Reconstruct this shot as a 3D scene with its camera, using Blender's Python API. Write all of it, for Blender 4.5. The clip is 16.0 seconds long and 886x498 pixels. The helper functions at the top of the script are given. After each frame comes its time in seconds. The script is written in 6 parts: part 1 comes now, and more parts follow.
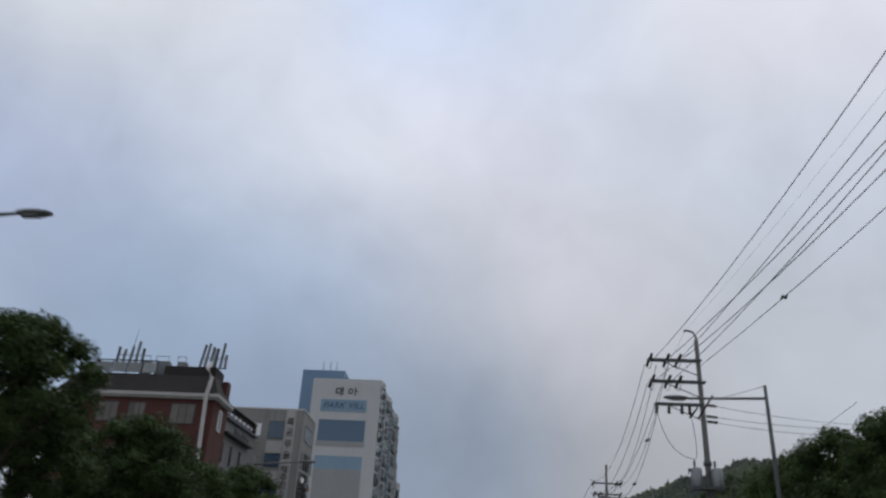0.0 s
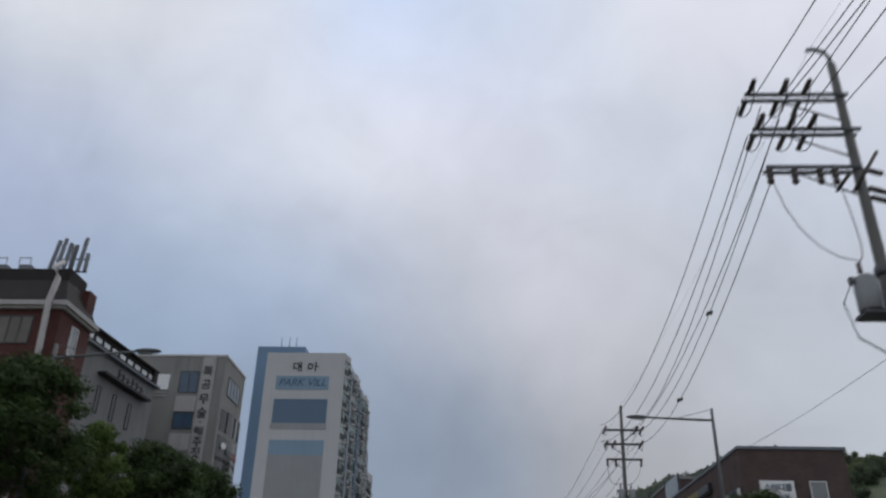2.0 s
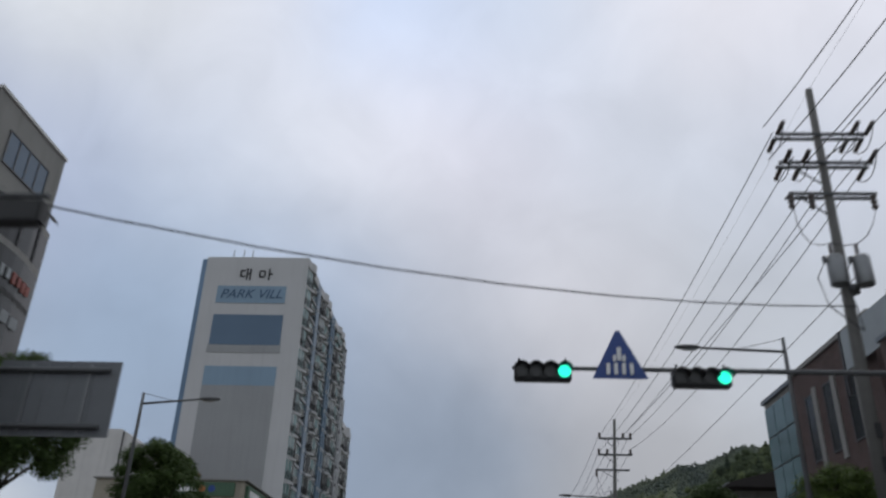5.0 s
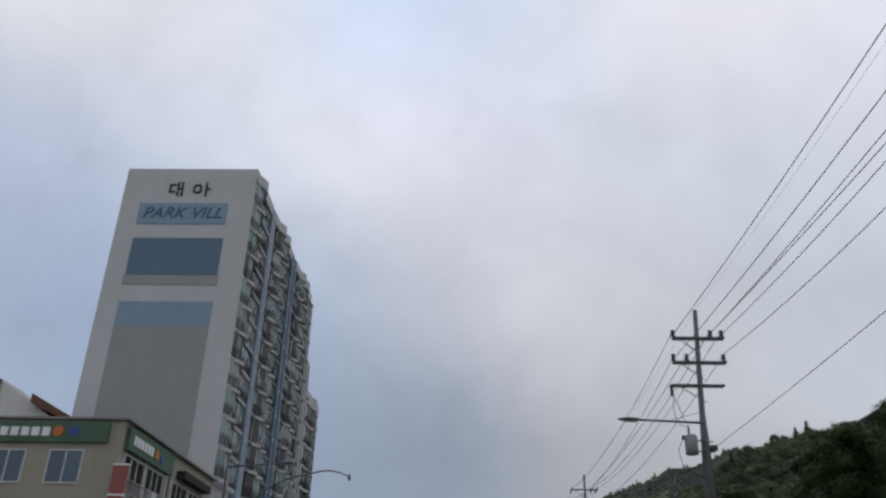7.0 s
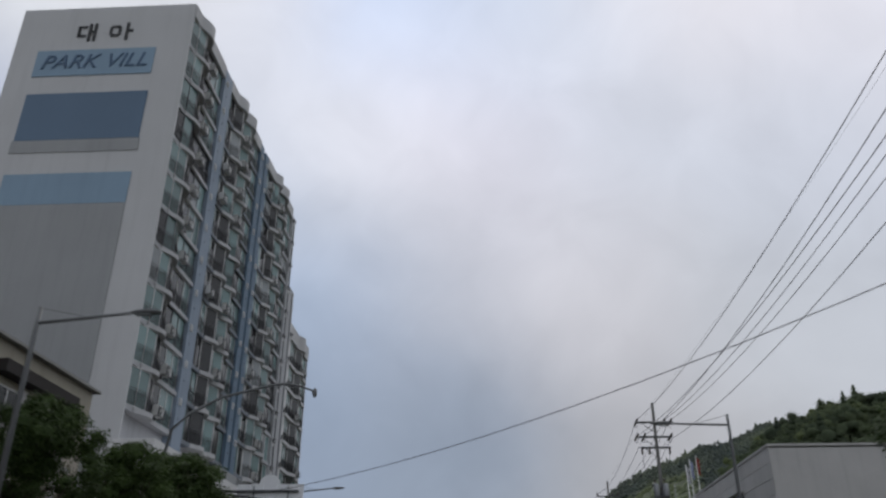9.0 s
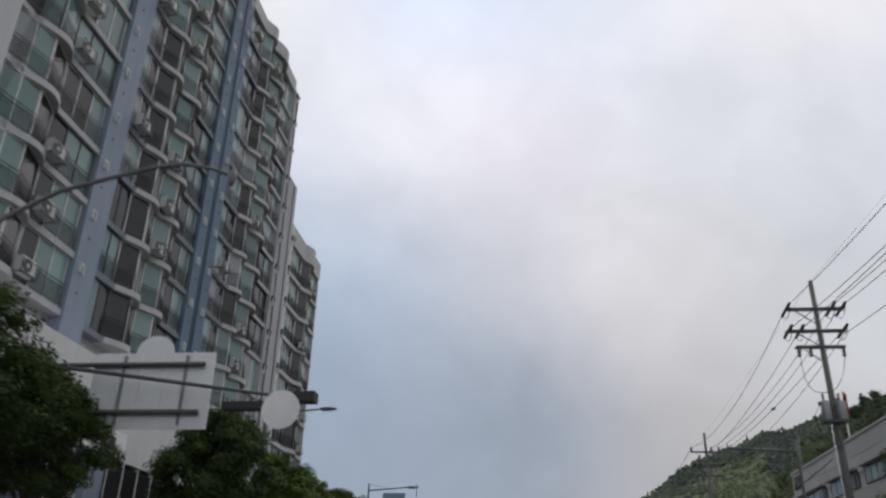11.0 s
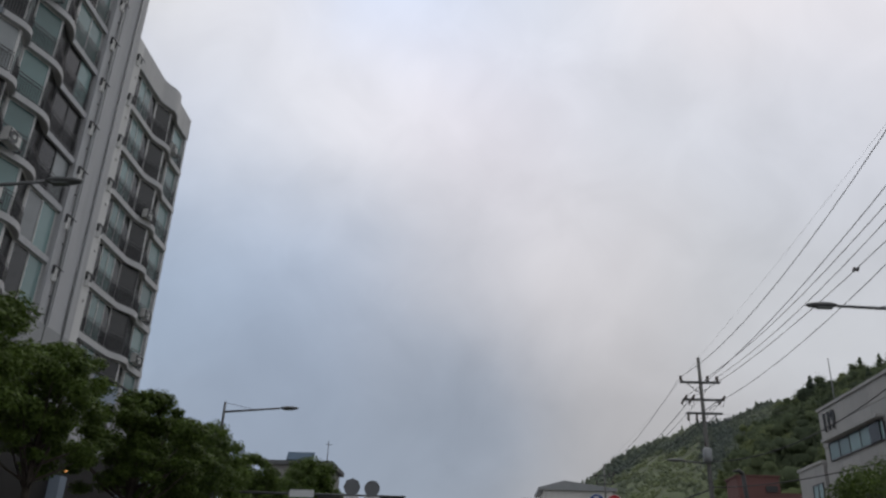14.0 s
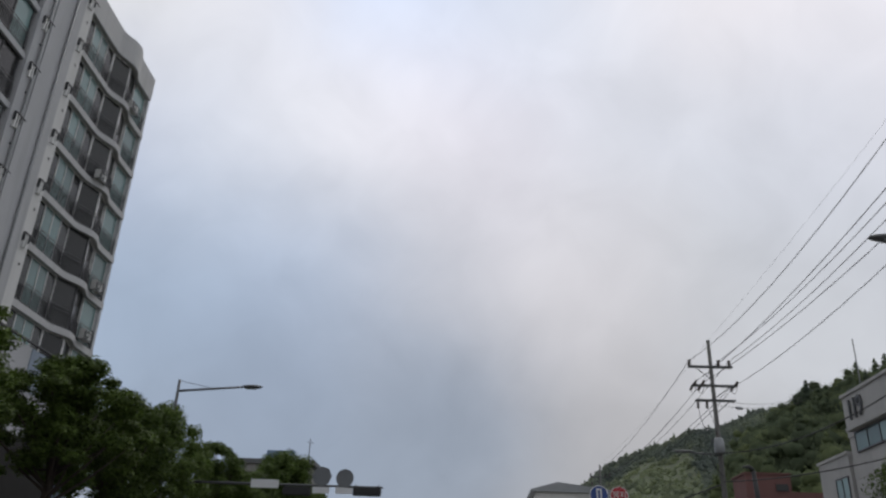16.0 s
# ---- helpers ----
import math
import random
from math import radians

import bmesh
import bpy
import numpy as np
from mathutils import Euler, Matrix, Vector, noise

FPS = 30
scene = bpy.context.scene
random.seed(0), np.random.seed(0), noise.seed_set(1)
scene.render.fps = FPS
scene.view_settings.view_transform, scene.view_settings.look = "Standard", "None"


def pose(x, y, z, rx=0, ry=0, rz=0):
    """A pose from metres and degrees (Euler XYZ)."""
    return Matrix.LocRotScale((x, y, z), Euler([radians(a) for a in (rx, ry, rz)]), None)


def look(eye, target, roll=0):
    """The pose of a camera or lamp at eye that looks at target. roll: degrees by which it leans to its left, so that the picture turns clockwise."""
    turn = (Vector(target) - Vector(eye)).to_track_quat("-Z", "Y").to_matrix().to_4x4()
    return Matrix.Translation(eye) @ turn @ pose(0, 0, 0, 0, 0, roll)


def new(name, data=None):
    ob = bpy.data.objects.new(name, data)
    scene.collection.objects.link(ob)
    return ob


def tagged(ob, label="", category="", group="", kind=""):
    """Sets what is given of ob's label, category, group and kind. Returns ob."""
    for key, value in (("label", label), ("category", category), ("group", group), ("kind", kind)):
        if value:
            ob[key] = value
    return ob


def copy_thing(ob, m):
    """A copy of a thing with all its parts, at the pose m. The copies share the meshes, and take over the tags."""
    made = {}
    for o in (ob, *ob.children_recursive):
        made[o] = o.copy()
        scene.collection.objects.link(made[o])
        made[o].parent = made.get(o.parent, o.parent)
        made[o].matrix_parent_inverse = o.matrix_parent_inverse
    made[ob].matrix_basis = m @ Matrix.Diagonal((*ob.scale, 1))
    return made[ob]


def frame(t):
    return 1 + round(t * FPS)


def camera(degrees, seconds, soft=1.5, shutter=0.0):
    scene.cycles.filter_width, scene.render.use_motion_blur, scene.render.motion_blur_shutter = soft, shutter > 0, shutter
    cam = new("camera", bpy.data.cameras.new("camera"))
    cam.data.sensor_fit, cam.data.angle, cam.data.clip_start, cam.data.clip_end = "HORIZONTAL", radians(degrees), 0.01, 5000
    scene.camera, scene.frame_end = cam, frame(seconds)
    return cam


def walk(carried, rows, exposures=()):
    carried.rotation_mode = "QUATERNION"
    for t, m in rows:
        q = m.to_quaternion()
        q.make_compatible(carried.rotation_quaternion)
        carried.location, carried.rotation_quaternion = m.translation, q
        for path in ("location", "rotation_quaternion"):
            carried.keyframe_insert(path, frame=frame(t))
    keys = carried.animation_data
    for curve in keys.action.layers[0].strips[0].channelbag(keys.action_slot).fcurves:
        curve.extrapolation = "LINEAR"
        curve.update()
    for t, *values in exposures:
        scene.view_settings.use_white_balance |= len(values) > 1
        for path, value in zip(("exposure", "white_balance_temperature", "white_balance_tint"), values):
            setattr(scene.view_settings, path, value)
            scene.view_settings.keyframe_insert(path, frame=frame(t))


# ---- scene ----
cam = camera(58.2, 16.0, soft=2.4, shutter=0.4)
PATH = [
    (0, (-0.632, 0.304, 1.332), (-0.760, 2.094, 2.217), 3.2),
    (0.5, (-0.400, 5.452, 1.303), (-0.508, 7.238, 2.196), 2.5),
    (1, (-0.224, 10.538, 1.303), (-0.319, 12.326, 2.195), 2.1),
    (1.5, (-0.142, 15.733, 1.260), (-0.220, 17.519, 2.157), 1.3),
    (2, (0.078, 20.893, 1.326), (-0.002, 22.675, 2.229), 1.3),
    (2.5, (0.047, 26.623, 1.381), (-0.038, 28.410, 2.275), 1.0),
    (3, (0.141, 32.400, 1.418), (0.047, 34.188, 2.310), 1.4),
    (3.5, (0.321, 38.169, 1.416), (0.220, 39.963, 2.295), 1.4),
    (4, (0.388, 43.889, 1.458), (0.287, 45.685, 2.333), 1.3),
    (4.5, (0.471, 49.485, 1.511), (0.370, 51.277, 2.392), 1.7),
    (7, (-0.348, 78.572, 2.177), (-0.405, 80.353, 3.085), 1.2),
    (7.5, (-0.253, 84.356, 2.300), (-0.312, 86.145, 3.193), 1.1),
    (8, (-0.244, 90.144, 2.451), (-0.306, 91.932, 3.345), 0.8),
    (10.5, (-0.797, 118.027, 3.486), (-1.003, 119.827, 4.332), 0.7),
    (11, (-1.080, 123.165, 3.492), (-1.314, 124.961, 4.339), 1.6),
    (11.5, (-1.354, 127.893, 3.534), (-1.580, 129.694, 4.374), 2.4),
    (12, (-1.334, 132.131, 3.576), (-1.520, 133.941, 4.405), 2.7),
    (12.5, (-1.319, 135.855, 3.621), (-1.458, 137.674, 4.440), 2.1),
    (13, (-1.251, 138.981, 3.564), (-1.364, 140.802, 4.381), 2.1),
    (13.5, (-1.217, 141.652, 3.516), (-1.321, 143.474, 4.335), 2.0),
    (14, (-1.162, 143.850, 3.508), (-1.260, 145.670, 4.332), 2.1),
    (14.5, (-1.071, 145.616, 3.496), (-1.166, 147.434, 4.324), 2.1),
    (15, (-1.047, 147.040, 3.475), (-1.134, 148.856, 4.307), 2.1),
    (15.5, (-0.995, 148.095, 3.457), (-1.078, 149.910, 4.294), 2.1),
    (16, (-0.991, 148.850, 3.450), (-1.070, 150.664, 4.291), 2.2),
]
walk(cam, [(t, look(eye, target, roll)) for t, eye, target, roll in PATH], ((0, 0.0, 6450, 10), (3, 0.0, 6450, 10), (5, 0.06, 6500, 10), (8, 0.06, 6550, 11), (10.3, 0.18, 6750, 11), (11, 0.24, 6850, 11), (12.2, 0.22, 6850, 11), (13.2, 0.19, 6850, 11), (14, 0.12, 6850, 11), (16, 0.17, 6800, 11)))

# ---- world and light ----
SUN_EL, SUN_AZ = 52.0, 12.0
world = bpy.data.worlds.new("overcast_sky")
scene.world = world
world.use_nodes = True
wt = world.node_tree
wt.nodes.clear()


def wn(kind, **sets):
    n = wt.nodes.new(kind)
    for k, v in sets.items():
        n.inputs[k].default_value = v
    return n


def wmath(op, a, b=None, c=None, clamp=False):
    n = wt.nodes.new("ShaderNodeMath")
    n.operation, n.use_clamp = op, clamp
    for i, v in enumerate((a, b, c)):
        if v is None:
            continue
        if isinstance(v, (int, float)):
            n.inputs[i].default_value = v
        else:
            wt.links.new(v, n.inputs[i])
    return n.outputs[0]


sky_dir = wt.nodes.new("ShaderNodeTexCoord").outputs["Generated"]
sky_noise = wn("ShaderNodeTexNoise", Scale=4.2, Detail=5.0, Roughness=0.5, Distortion=0.35)
sky_fine = wn("ShaderNodeTexNoise", Scale=10.0, Detail=4.0, Roughness=0.5, Distortion=0.6)
for n in (sky_noise, sky_fine):
    wt.links.new(sky_dir, n.inputs["Vector"])


# azimuth, elevation and colour of the cloud deck's broad masses
CLOUDS = (
    (-34, 40, 0.711, 0.737, 0.773),
    (-21, 41, 0.730, 0.755, 0.835),
    (-8, 43, 0.608, 0.722, 0.957),
    (5, 43, 0.609, 0.691, 0.831),
    (18, 42, 0.811, 0.813, 0.887),
    (32, 39, 0.752, 0.766, 0.849),
    (-34, 29, 0.420, 0.487, 0.654),
    (-22, 32, 0.576, 0.631, 0.739),
    (-11, 33, 0.797, 0.810, 0.871),
    (0, 34, 0.745, 0.740, 0.843),
    (11, 33, 0.595, 0.649, 0.749),
    (24, 30, 0.559, 0.602, 0.694),
    (-24, 22, 0.320, 0.415, 0.560),
    (-13, 24, 0.358, 0.450, 0.605),
    (-3, 25, 0.536, 0.565, 0.641),
    (8, 24, 0.621, 0.624, 0.674),
    (20, 21, 0.509, 0.544, 0.600),
    (-15, 13, 0.258, 0.322, 0.430),
    (-2, 14, 0.249, 0.303, 0.392),
    (11, 12, 0.398, 0.405, 0.433),
)
SPREAD = 1 / (1 - math.cos(radians(7.0)))


def scaled(color, weight, add_to):
    n = wt.nodes.new("ShaderNodeVectorMath")
    n.operation = "SCALE"
    n.inputs[0].default_value = color
    wt.links.new(weight, n.inputs["Scale"])
    s = wt.nodes.new("ShaderNodeVectorMath")
    s.operation = "ADD"
    wt.links.new(n.outputs[0], s.inputs[0])
    wt.links.new(add_to, s.inputs[1])
    return s.outputs[0]


warp = wt.nodes.new("ShaderNodeVectorMath")
warp.operation = "MULTIPLY_ADD"
wt.links.new(sky_noise.outputs["Color"], warp.inputs[0])
warp.inputs[1].default_value = (0.10, 0.10, 0.10)
centre_warp = wt.nodes.new("ShaderNodeVectorMath")
centre_warp.operation = "SUBTRACT"
wt.links.new(sky_dir, centre_warp.inputs[0])
centre_warp.inputs[1].default_value = (0.05, 0.05, 0.05)
wt.links.new(centre_warp.outputs[0], warp.inputs[2])
flat = wt.nodes.new("ShaderNodeVectorMath")
flat.operation = "NORMALIZE"
wt.links.new(warp.outputs[0], flat.inputs[0])
REST = (0.57, 0.61, 0.67)
mass = wt.nodes.new("ShaderNodeCombineXYZ")
for k in range(3):
    mass.inputs[k].default_value = REST[k] * 0.02
mass, total = mass.outputs[0], None
for c_az, c_el, *color in CLOUDS:
    a, e = radians(c_az), radians(c_el)
    dot = wt.nodes.new("ShaderNodeVectorMath")
    dot.operation = "DOT_PRODUCT"
    dot.inputs[1].default_value = (math.sin(a) * math.cos(e), math.cos(a) * math.cos(e), math.sin(e))
    wt.links.new(flat.outputs[0], dot.inputs[0])
    weight = wmath("EXPONENT", wmath("MULTIPLY", wmath("SUBTRACT", dot.outputs["Value"], 1.0), SPREAD))
    mass = scaled(color, weight, mass)
    total = wmath("ADD", weight, 0.02 if total is None else total)
deck_node = wt.nodes.new("ShaderNodeVectorMath")
deck_node.operation = "SCALE"
wt.links.new(mass, deck_node.inputs[0])
wt.links.new(wmath("DIVIDE", 1.0, total), deck_node.inputs["Scale"])
deck = deck_node.outputs[0]
shade = wmath("MULTIPLY_ADD", sky_noise.outputs["Fac"], 0.24, 0.88)
shade = wmath("MULTIPLY", shade, wmath("MULTIPLY_ADD", sky_fine.outputs["Fac"], 0.22, 0.89))
nishita = wt.nodes.new("ShaderNodeTexSky")
nishita.sky_type, nishita.sun_disc = "NISHITA", False
nishita.sun_elevation, nishita.sun_rotation = radians(SUN_EL), radians(SUN_AZ)
bg_sky = wn("ShaderNodeBackground", Strength=0.05)
wt.links.new(nishita.outputs[0], bg_sky.inputs["Color"])
bg_deck = wn("ShaderNodeBackground")
wt.links.new(deck, bg_deck.inputs["Color"])
wt.links.new(shade, bg_deck.inputs["Strength"])
blend = wn("ShaderNodeMixShader", Fac=0.94)
wt.links.new(bg_sky.outputs[0], blend.inputs[1])
wt.links.new(bg_deck.outputs[0], blend.inputs[2])
wt.links.new(blend.outputs[0], wt.nodes.new("ShaderNodeOutputWorld").inputs["Surface"])

sun = new("sun", bpy.data.lights.new("sun", "SUN"))
sun.data.energy, sun.data.angle, sun.data.color = 0.5, radians(25), (1.0, 0.96, 0.9)
az = radians(SUN_AZ)
sun.matrix_world = look((0, 0, 60), (-math.sin(az) * 60, -math.cos(az) * 60, 60 - 60 * math.tan(radians(SUN_EL))))


# ---- materials ----
def mat(name, color, rough=0.7, metal=0.0, vary=0.12, scale=1.5, fine=14.0, bump=0.15, stain=0.0, emit=None, per_object=0.0, spec=0.5):
    """Paint, metal, stone and the like: base colour with broad and fine variation, streaks of dirt, and fine relief."""
    m = bpy.data.materials.new(name)
    m.use_nodes = True
    nt = m.node_tree
    b = nt.nodes["Principled BSDF"]
    co = nt.nodes.new("ShaderNodeTexCoord").outputs["Object"]
    n1, n2 = nt.nodes.new("ShaderNodeTexNoise"), nt.nodes.new("ShaderNodeTexNoise")
    for n, s, d in ((n1, scale, 5.0), (n2, fine, 3.0)):
        n.inputs["Scale"].default_value, n.inputs["Detail"].default_value = s, d
        nt.links.new(co, n.inputs["Vector"])

    def mth(op, a, b_):
        n = nt.nodes.new("ShaderNodeMath")
        n.operation = op
        for i, v in enumerate((a, b_)):
            if isinstance(v, (int, float)):
                n.inputs[i].default_value = v
            else:
                nt.links.new(v, n.inputs[i])
        return n.outputs[0]

    val = mth("ADD", mth("MULTIPLY", mth("SUBTRACT", n1.outputs["Fac"], 0.5), vary * 3.2), mth("MULTIPLY", mth("SUBTRACT", n2.outputs["Fac"], 0.5), vary * 1.4))
    if per_object:
        rnd = nt.nodes.new("ShaderNodeObjectInfo").outputs["Random"]
        val = mth("ADD", val, mth("MULTIPLY", mth("SUBTRACT", rnd, 0.5), per_object * 2))
    if stain:
        mp = nt.nodes.new("ShaderNodeMapping")
        mp.inputs["Scale"].default_value = (1.0, 1.0, 0.07)
        nt.links.new(co, mp.inputs["Vector"])
        st = nt.nodes.new("ShaderNodeTexNoise")
        st.inputs["Scale"].default_value, st.inputs["Detail"].default_value = 2.2, 6.0
        nt.links.new(mp.outputs[0], st.inputs["Vector"])
        cut = nt.nodes.new("ShaderNodeMapRange")
        cut.inputs[1].default_value, cut.inputs[2].default_value = 0.5, 0.75
        nt.links.new(st.outputs["Fac"], cut.inputs[0])
        val = mth("SUBTRACT", val, mth("MULTIPLY", cut.outputs[0], stain))
    hsv = nt.nodes.new("ShaderNodeHueSaturation")
    hsv.inputs["Color"].default_value = (*color, 1)
    nt.links.new(mth("ADD", val, 1.0), hsv.inputs["Value"])
    nt.links.new(hsv.outputs[0], b.inputs["Base Color"])
    b.inputs["Roughness"].default_value, b.inputs["Metallic"].default_value = rough, metal
    b.inputs["Specular IOR Level"].default_value = spec
    if bump:
        bn = nt.nodes.new("ShaderNodeBump")
        bn.inputs["Strength"].default_value, bn.inputs["Distance"].default_value = bump, 0.02
        nt.links.new(n2.outputs["Fac"], bn.inputs["Height"])
        nt.links.new(bn.outputs[0], b.inputs["Normal"])
    if emit:
        b.inputs["Emission Color"].default_value, b.inputs["Emission Strength"].default_value = (*emit[0], 1), emit[1]
    return m


def brick_mat(name, c1, c2, mortar):
    m = bpy.data.materials.new(name)
    m.use_nodes = True
    nt = m.node_tree
    b = nt.nodes["Principled BSDF"]
    geo = nt.nodes.new("ShaderNodeNewGeometry")
    co = nt.nodes.new("ShaderNodeTexCoord").outputs["Object"]
    sp = nt.nodes.new("ShaderNodeSeparateXYZ")
    nt.links.new(co, sp.inputs[0])
    add = nt.nodes.new("ShaderNodeMath")
    nt.links.new(sp.outputs[0], add.inputs[0])
    nt.links.new(sp.outputs[1], add.inputs[1])
    cb = nt.nodes.new("ShaderNodeCombineXYZ")
    nt.links.new(add.outputs[0], cb.inputs[0])
    nt.links.new(sp.outputs[2], cb.inputs[1])
    br = nt.nodes.new("ShaderNodeTexBrick")
    br.inputs["Color1"].default_value, br.inputs["Color2"].default_value, br.inputs["Mortar"].default_value = (*c1, 1), (*c2, 1), (*mortar, 1)
    br.inputs["Scale"].default_value, br.inputs["Mortar Size"].default_value = 1.0, 0.006
    br.inputs["Brick Width"].default_value, br.inputs["Row Height"].default_value = 0.2, 0.067
    nt.links.new(cb.outputs[0], br.inputs["Vector"])
    no = nt.nodes.new("ShaderNodeTexNoise")
    no.inputs["Scale"].default_value, no.inputs["Detail"].default_value = 1.3, 6.0
    nt.links.new(co, no.inputs["Vector"])
    mr = nt.nodes.new("ShaderNodeMapRange")
    mr.inputs[3].default_value, mr.inputs[4].default_value = 0.65, 1.3
    nt.links.new(no.outputs["Fac"], mr.inputs[0])
    hsv = nt.nodes.new("ShaderNodeHueSaturation")
    nt.links.new(br.outputs["Color"], hsv.inputs["Color"])
    nt.links.new(mr.outputs[0], hsv.inputs["Value"])
    nt.links.new(hsv.outputs[0], b.inputs["Base Color"])
    bn = nt.nodes.new("ShaderNodeBump")
    bn.inputs["Strength"].default_value, bn.inputs["Distance"].default_value, bn.invert = 0.4, 0.01, True
    nt.links.new(br.outputs["Fac"], bn.inputs["Height"])
    nt.links.new(bn.outputs[0], b.inputs["Normal"])
    b.inputs["Roughness"].default_value = 0.85
    return m


def leaf_mat(name, dark, light, gloss=0.55, patch=0.8, each=0.55, top=1.2, spec=0.15, through_light=0.22):
    m = bpy.data.materials.new(name)
    m.use_nodes = True
    nt = m.node_tree
    b = nt.nodes["Principled BSDF"]
    geo = nt.nodes.new("ShaderNodeNewGeometry")
    info = nt.nodes.new("ShaderNodeObjectInfo")
    co = nt.nodes.new("ShaderNodeTexCoord").outputs["Object"]
    no = nt.nodes.new("ShaderNodeTexNoise")
    no.inputs["Scale"].default_value, no.inputs["Detail"].default_value = patch, 4.0
    nt.links.new(co, no.inputs["Vector"])
    s1 = nt.nodes.new("ShaderNodeMath")
    s1.operation = "MULTIPLY_ADD"
    s1.inputs[1].default_value = each
    nt.links.new(geo.outputs["Random Per Island"], s1.inputs[0])
    nt.links.new(no.outputs["Fac"], s1.inputs[2])
    s2 = nt.nodes.new("ShaderNodeMath")
    s2.operation = "MULTIPLY_ADD"
    s2.inputs[1].default_value = 0.3
    nt.links.new(info.outputs["Random"], s2.inputs[0])
    nt.links.new(s1.outputs[0], s2.inputs[2])
    mr = nt.nodes.new("ShaderNodeMapRange")
    mr.inputs[1].default_value, mr.inputs[2].default_value = 0.35, top
    nt.links.new(s2.outputs[0], mr.inputs[0])
    mx = nt.nodes.new("ShaderNodeMix")
    mx.data_type = "RGBA"
    mx.inputs[6].default_value, mx.inputs[7].default_value = (*dark, 1), (*light, 1)
    nt.links.new(mr.outputs[0], mx.inputs[0])
    nt.links.new(mx.outputs[2], b.inputs["Base Color"])
    b.inputs["Roughness"].default_value = gloss
    b.inputs["Specular IOR Level"].default_value = spec
    add_translucency(nt, b, mx.outputs[2], through_light)
    return m


def add_translucency(nt, b, color, share):
    """Thin leaves let part of the light pass."""
    tr = nt.nodes.new("ShaderNodeBsdfTranslucent")
    nt.links.new(color, tr.inputs["Color"])
    ms = nt.nodes.new("ShaderNodeMixShader")
    ms.inputs[0].default_value = share
    nt.links.new(b.outputs[0], ms.inputs[1])
    nt.links.new(tr.outputs[0], ms.inputs[2])
    nt.links.new(ms.outputs[0], nt.nodes["Material Output"].inputs["Surface"])


def wood_mat(name, shades, each=0.22):
    """Foliage of a wood seen from afar: every tree has its own shade, kept in the mesh's 'tone'."""
    m = bpy.data.materials.new(name)
    m.use_nodes = True
    nt = m.node_tree
    b = nt.nodes["Principled BSDF"]
    at = nt.nodes.new("ShaderNodeAttribute")
    at.attribute_name = "tone"
    geo = nt.nodes.new("ShaderNodeNewGeometry")
    ma = nt.nodes.new("ShaderNodeMath")
    ma.operation = "MULTIPLY_ADD"
    ma.inputs[1].default_value = each
    nt.links.new(geo.outputs["Random Per Island"], ma.inputs[0])
    nt.links.new(at.outputs["Fac"], ma.inputs[2])
    ramp = nt.nodes.new("ShaderNodeValToRGB")
    while len(ramp.color_ramp.elements) < len(shades):
        ramp.color_ramp.elements.new(0.5)
    for e, (at_, c) in zip(ramp.color_ramp.elements, shades):
        e.position, e.color = at_, (*c, 1)
    nt.links.new(ma.outputs[0], ramp.inputs[0])
    nt.links.new(ramp.outputs[0], b.inputs["Base Color"])
    b.inputs["Roughness"].default_value = 1.0
    b.inputs["Specular IOR Level"].default_value = 0.0
    add_translucency(nt, b, ramp.outputs[0], 0.5)
    return m


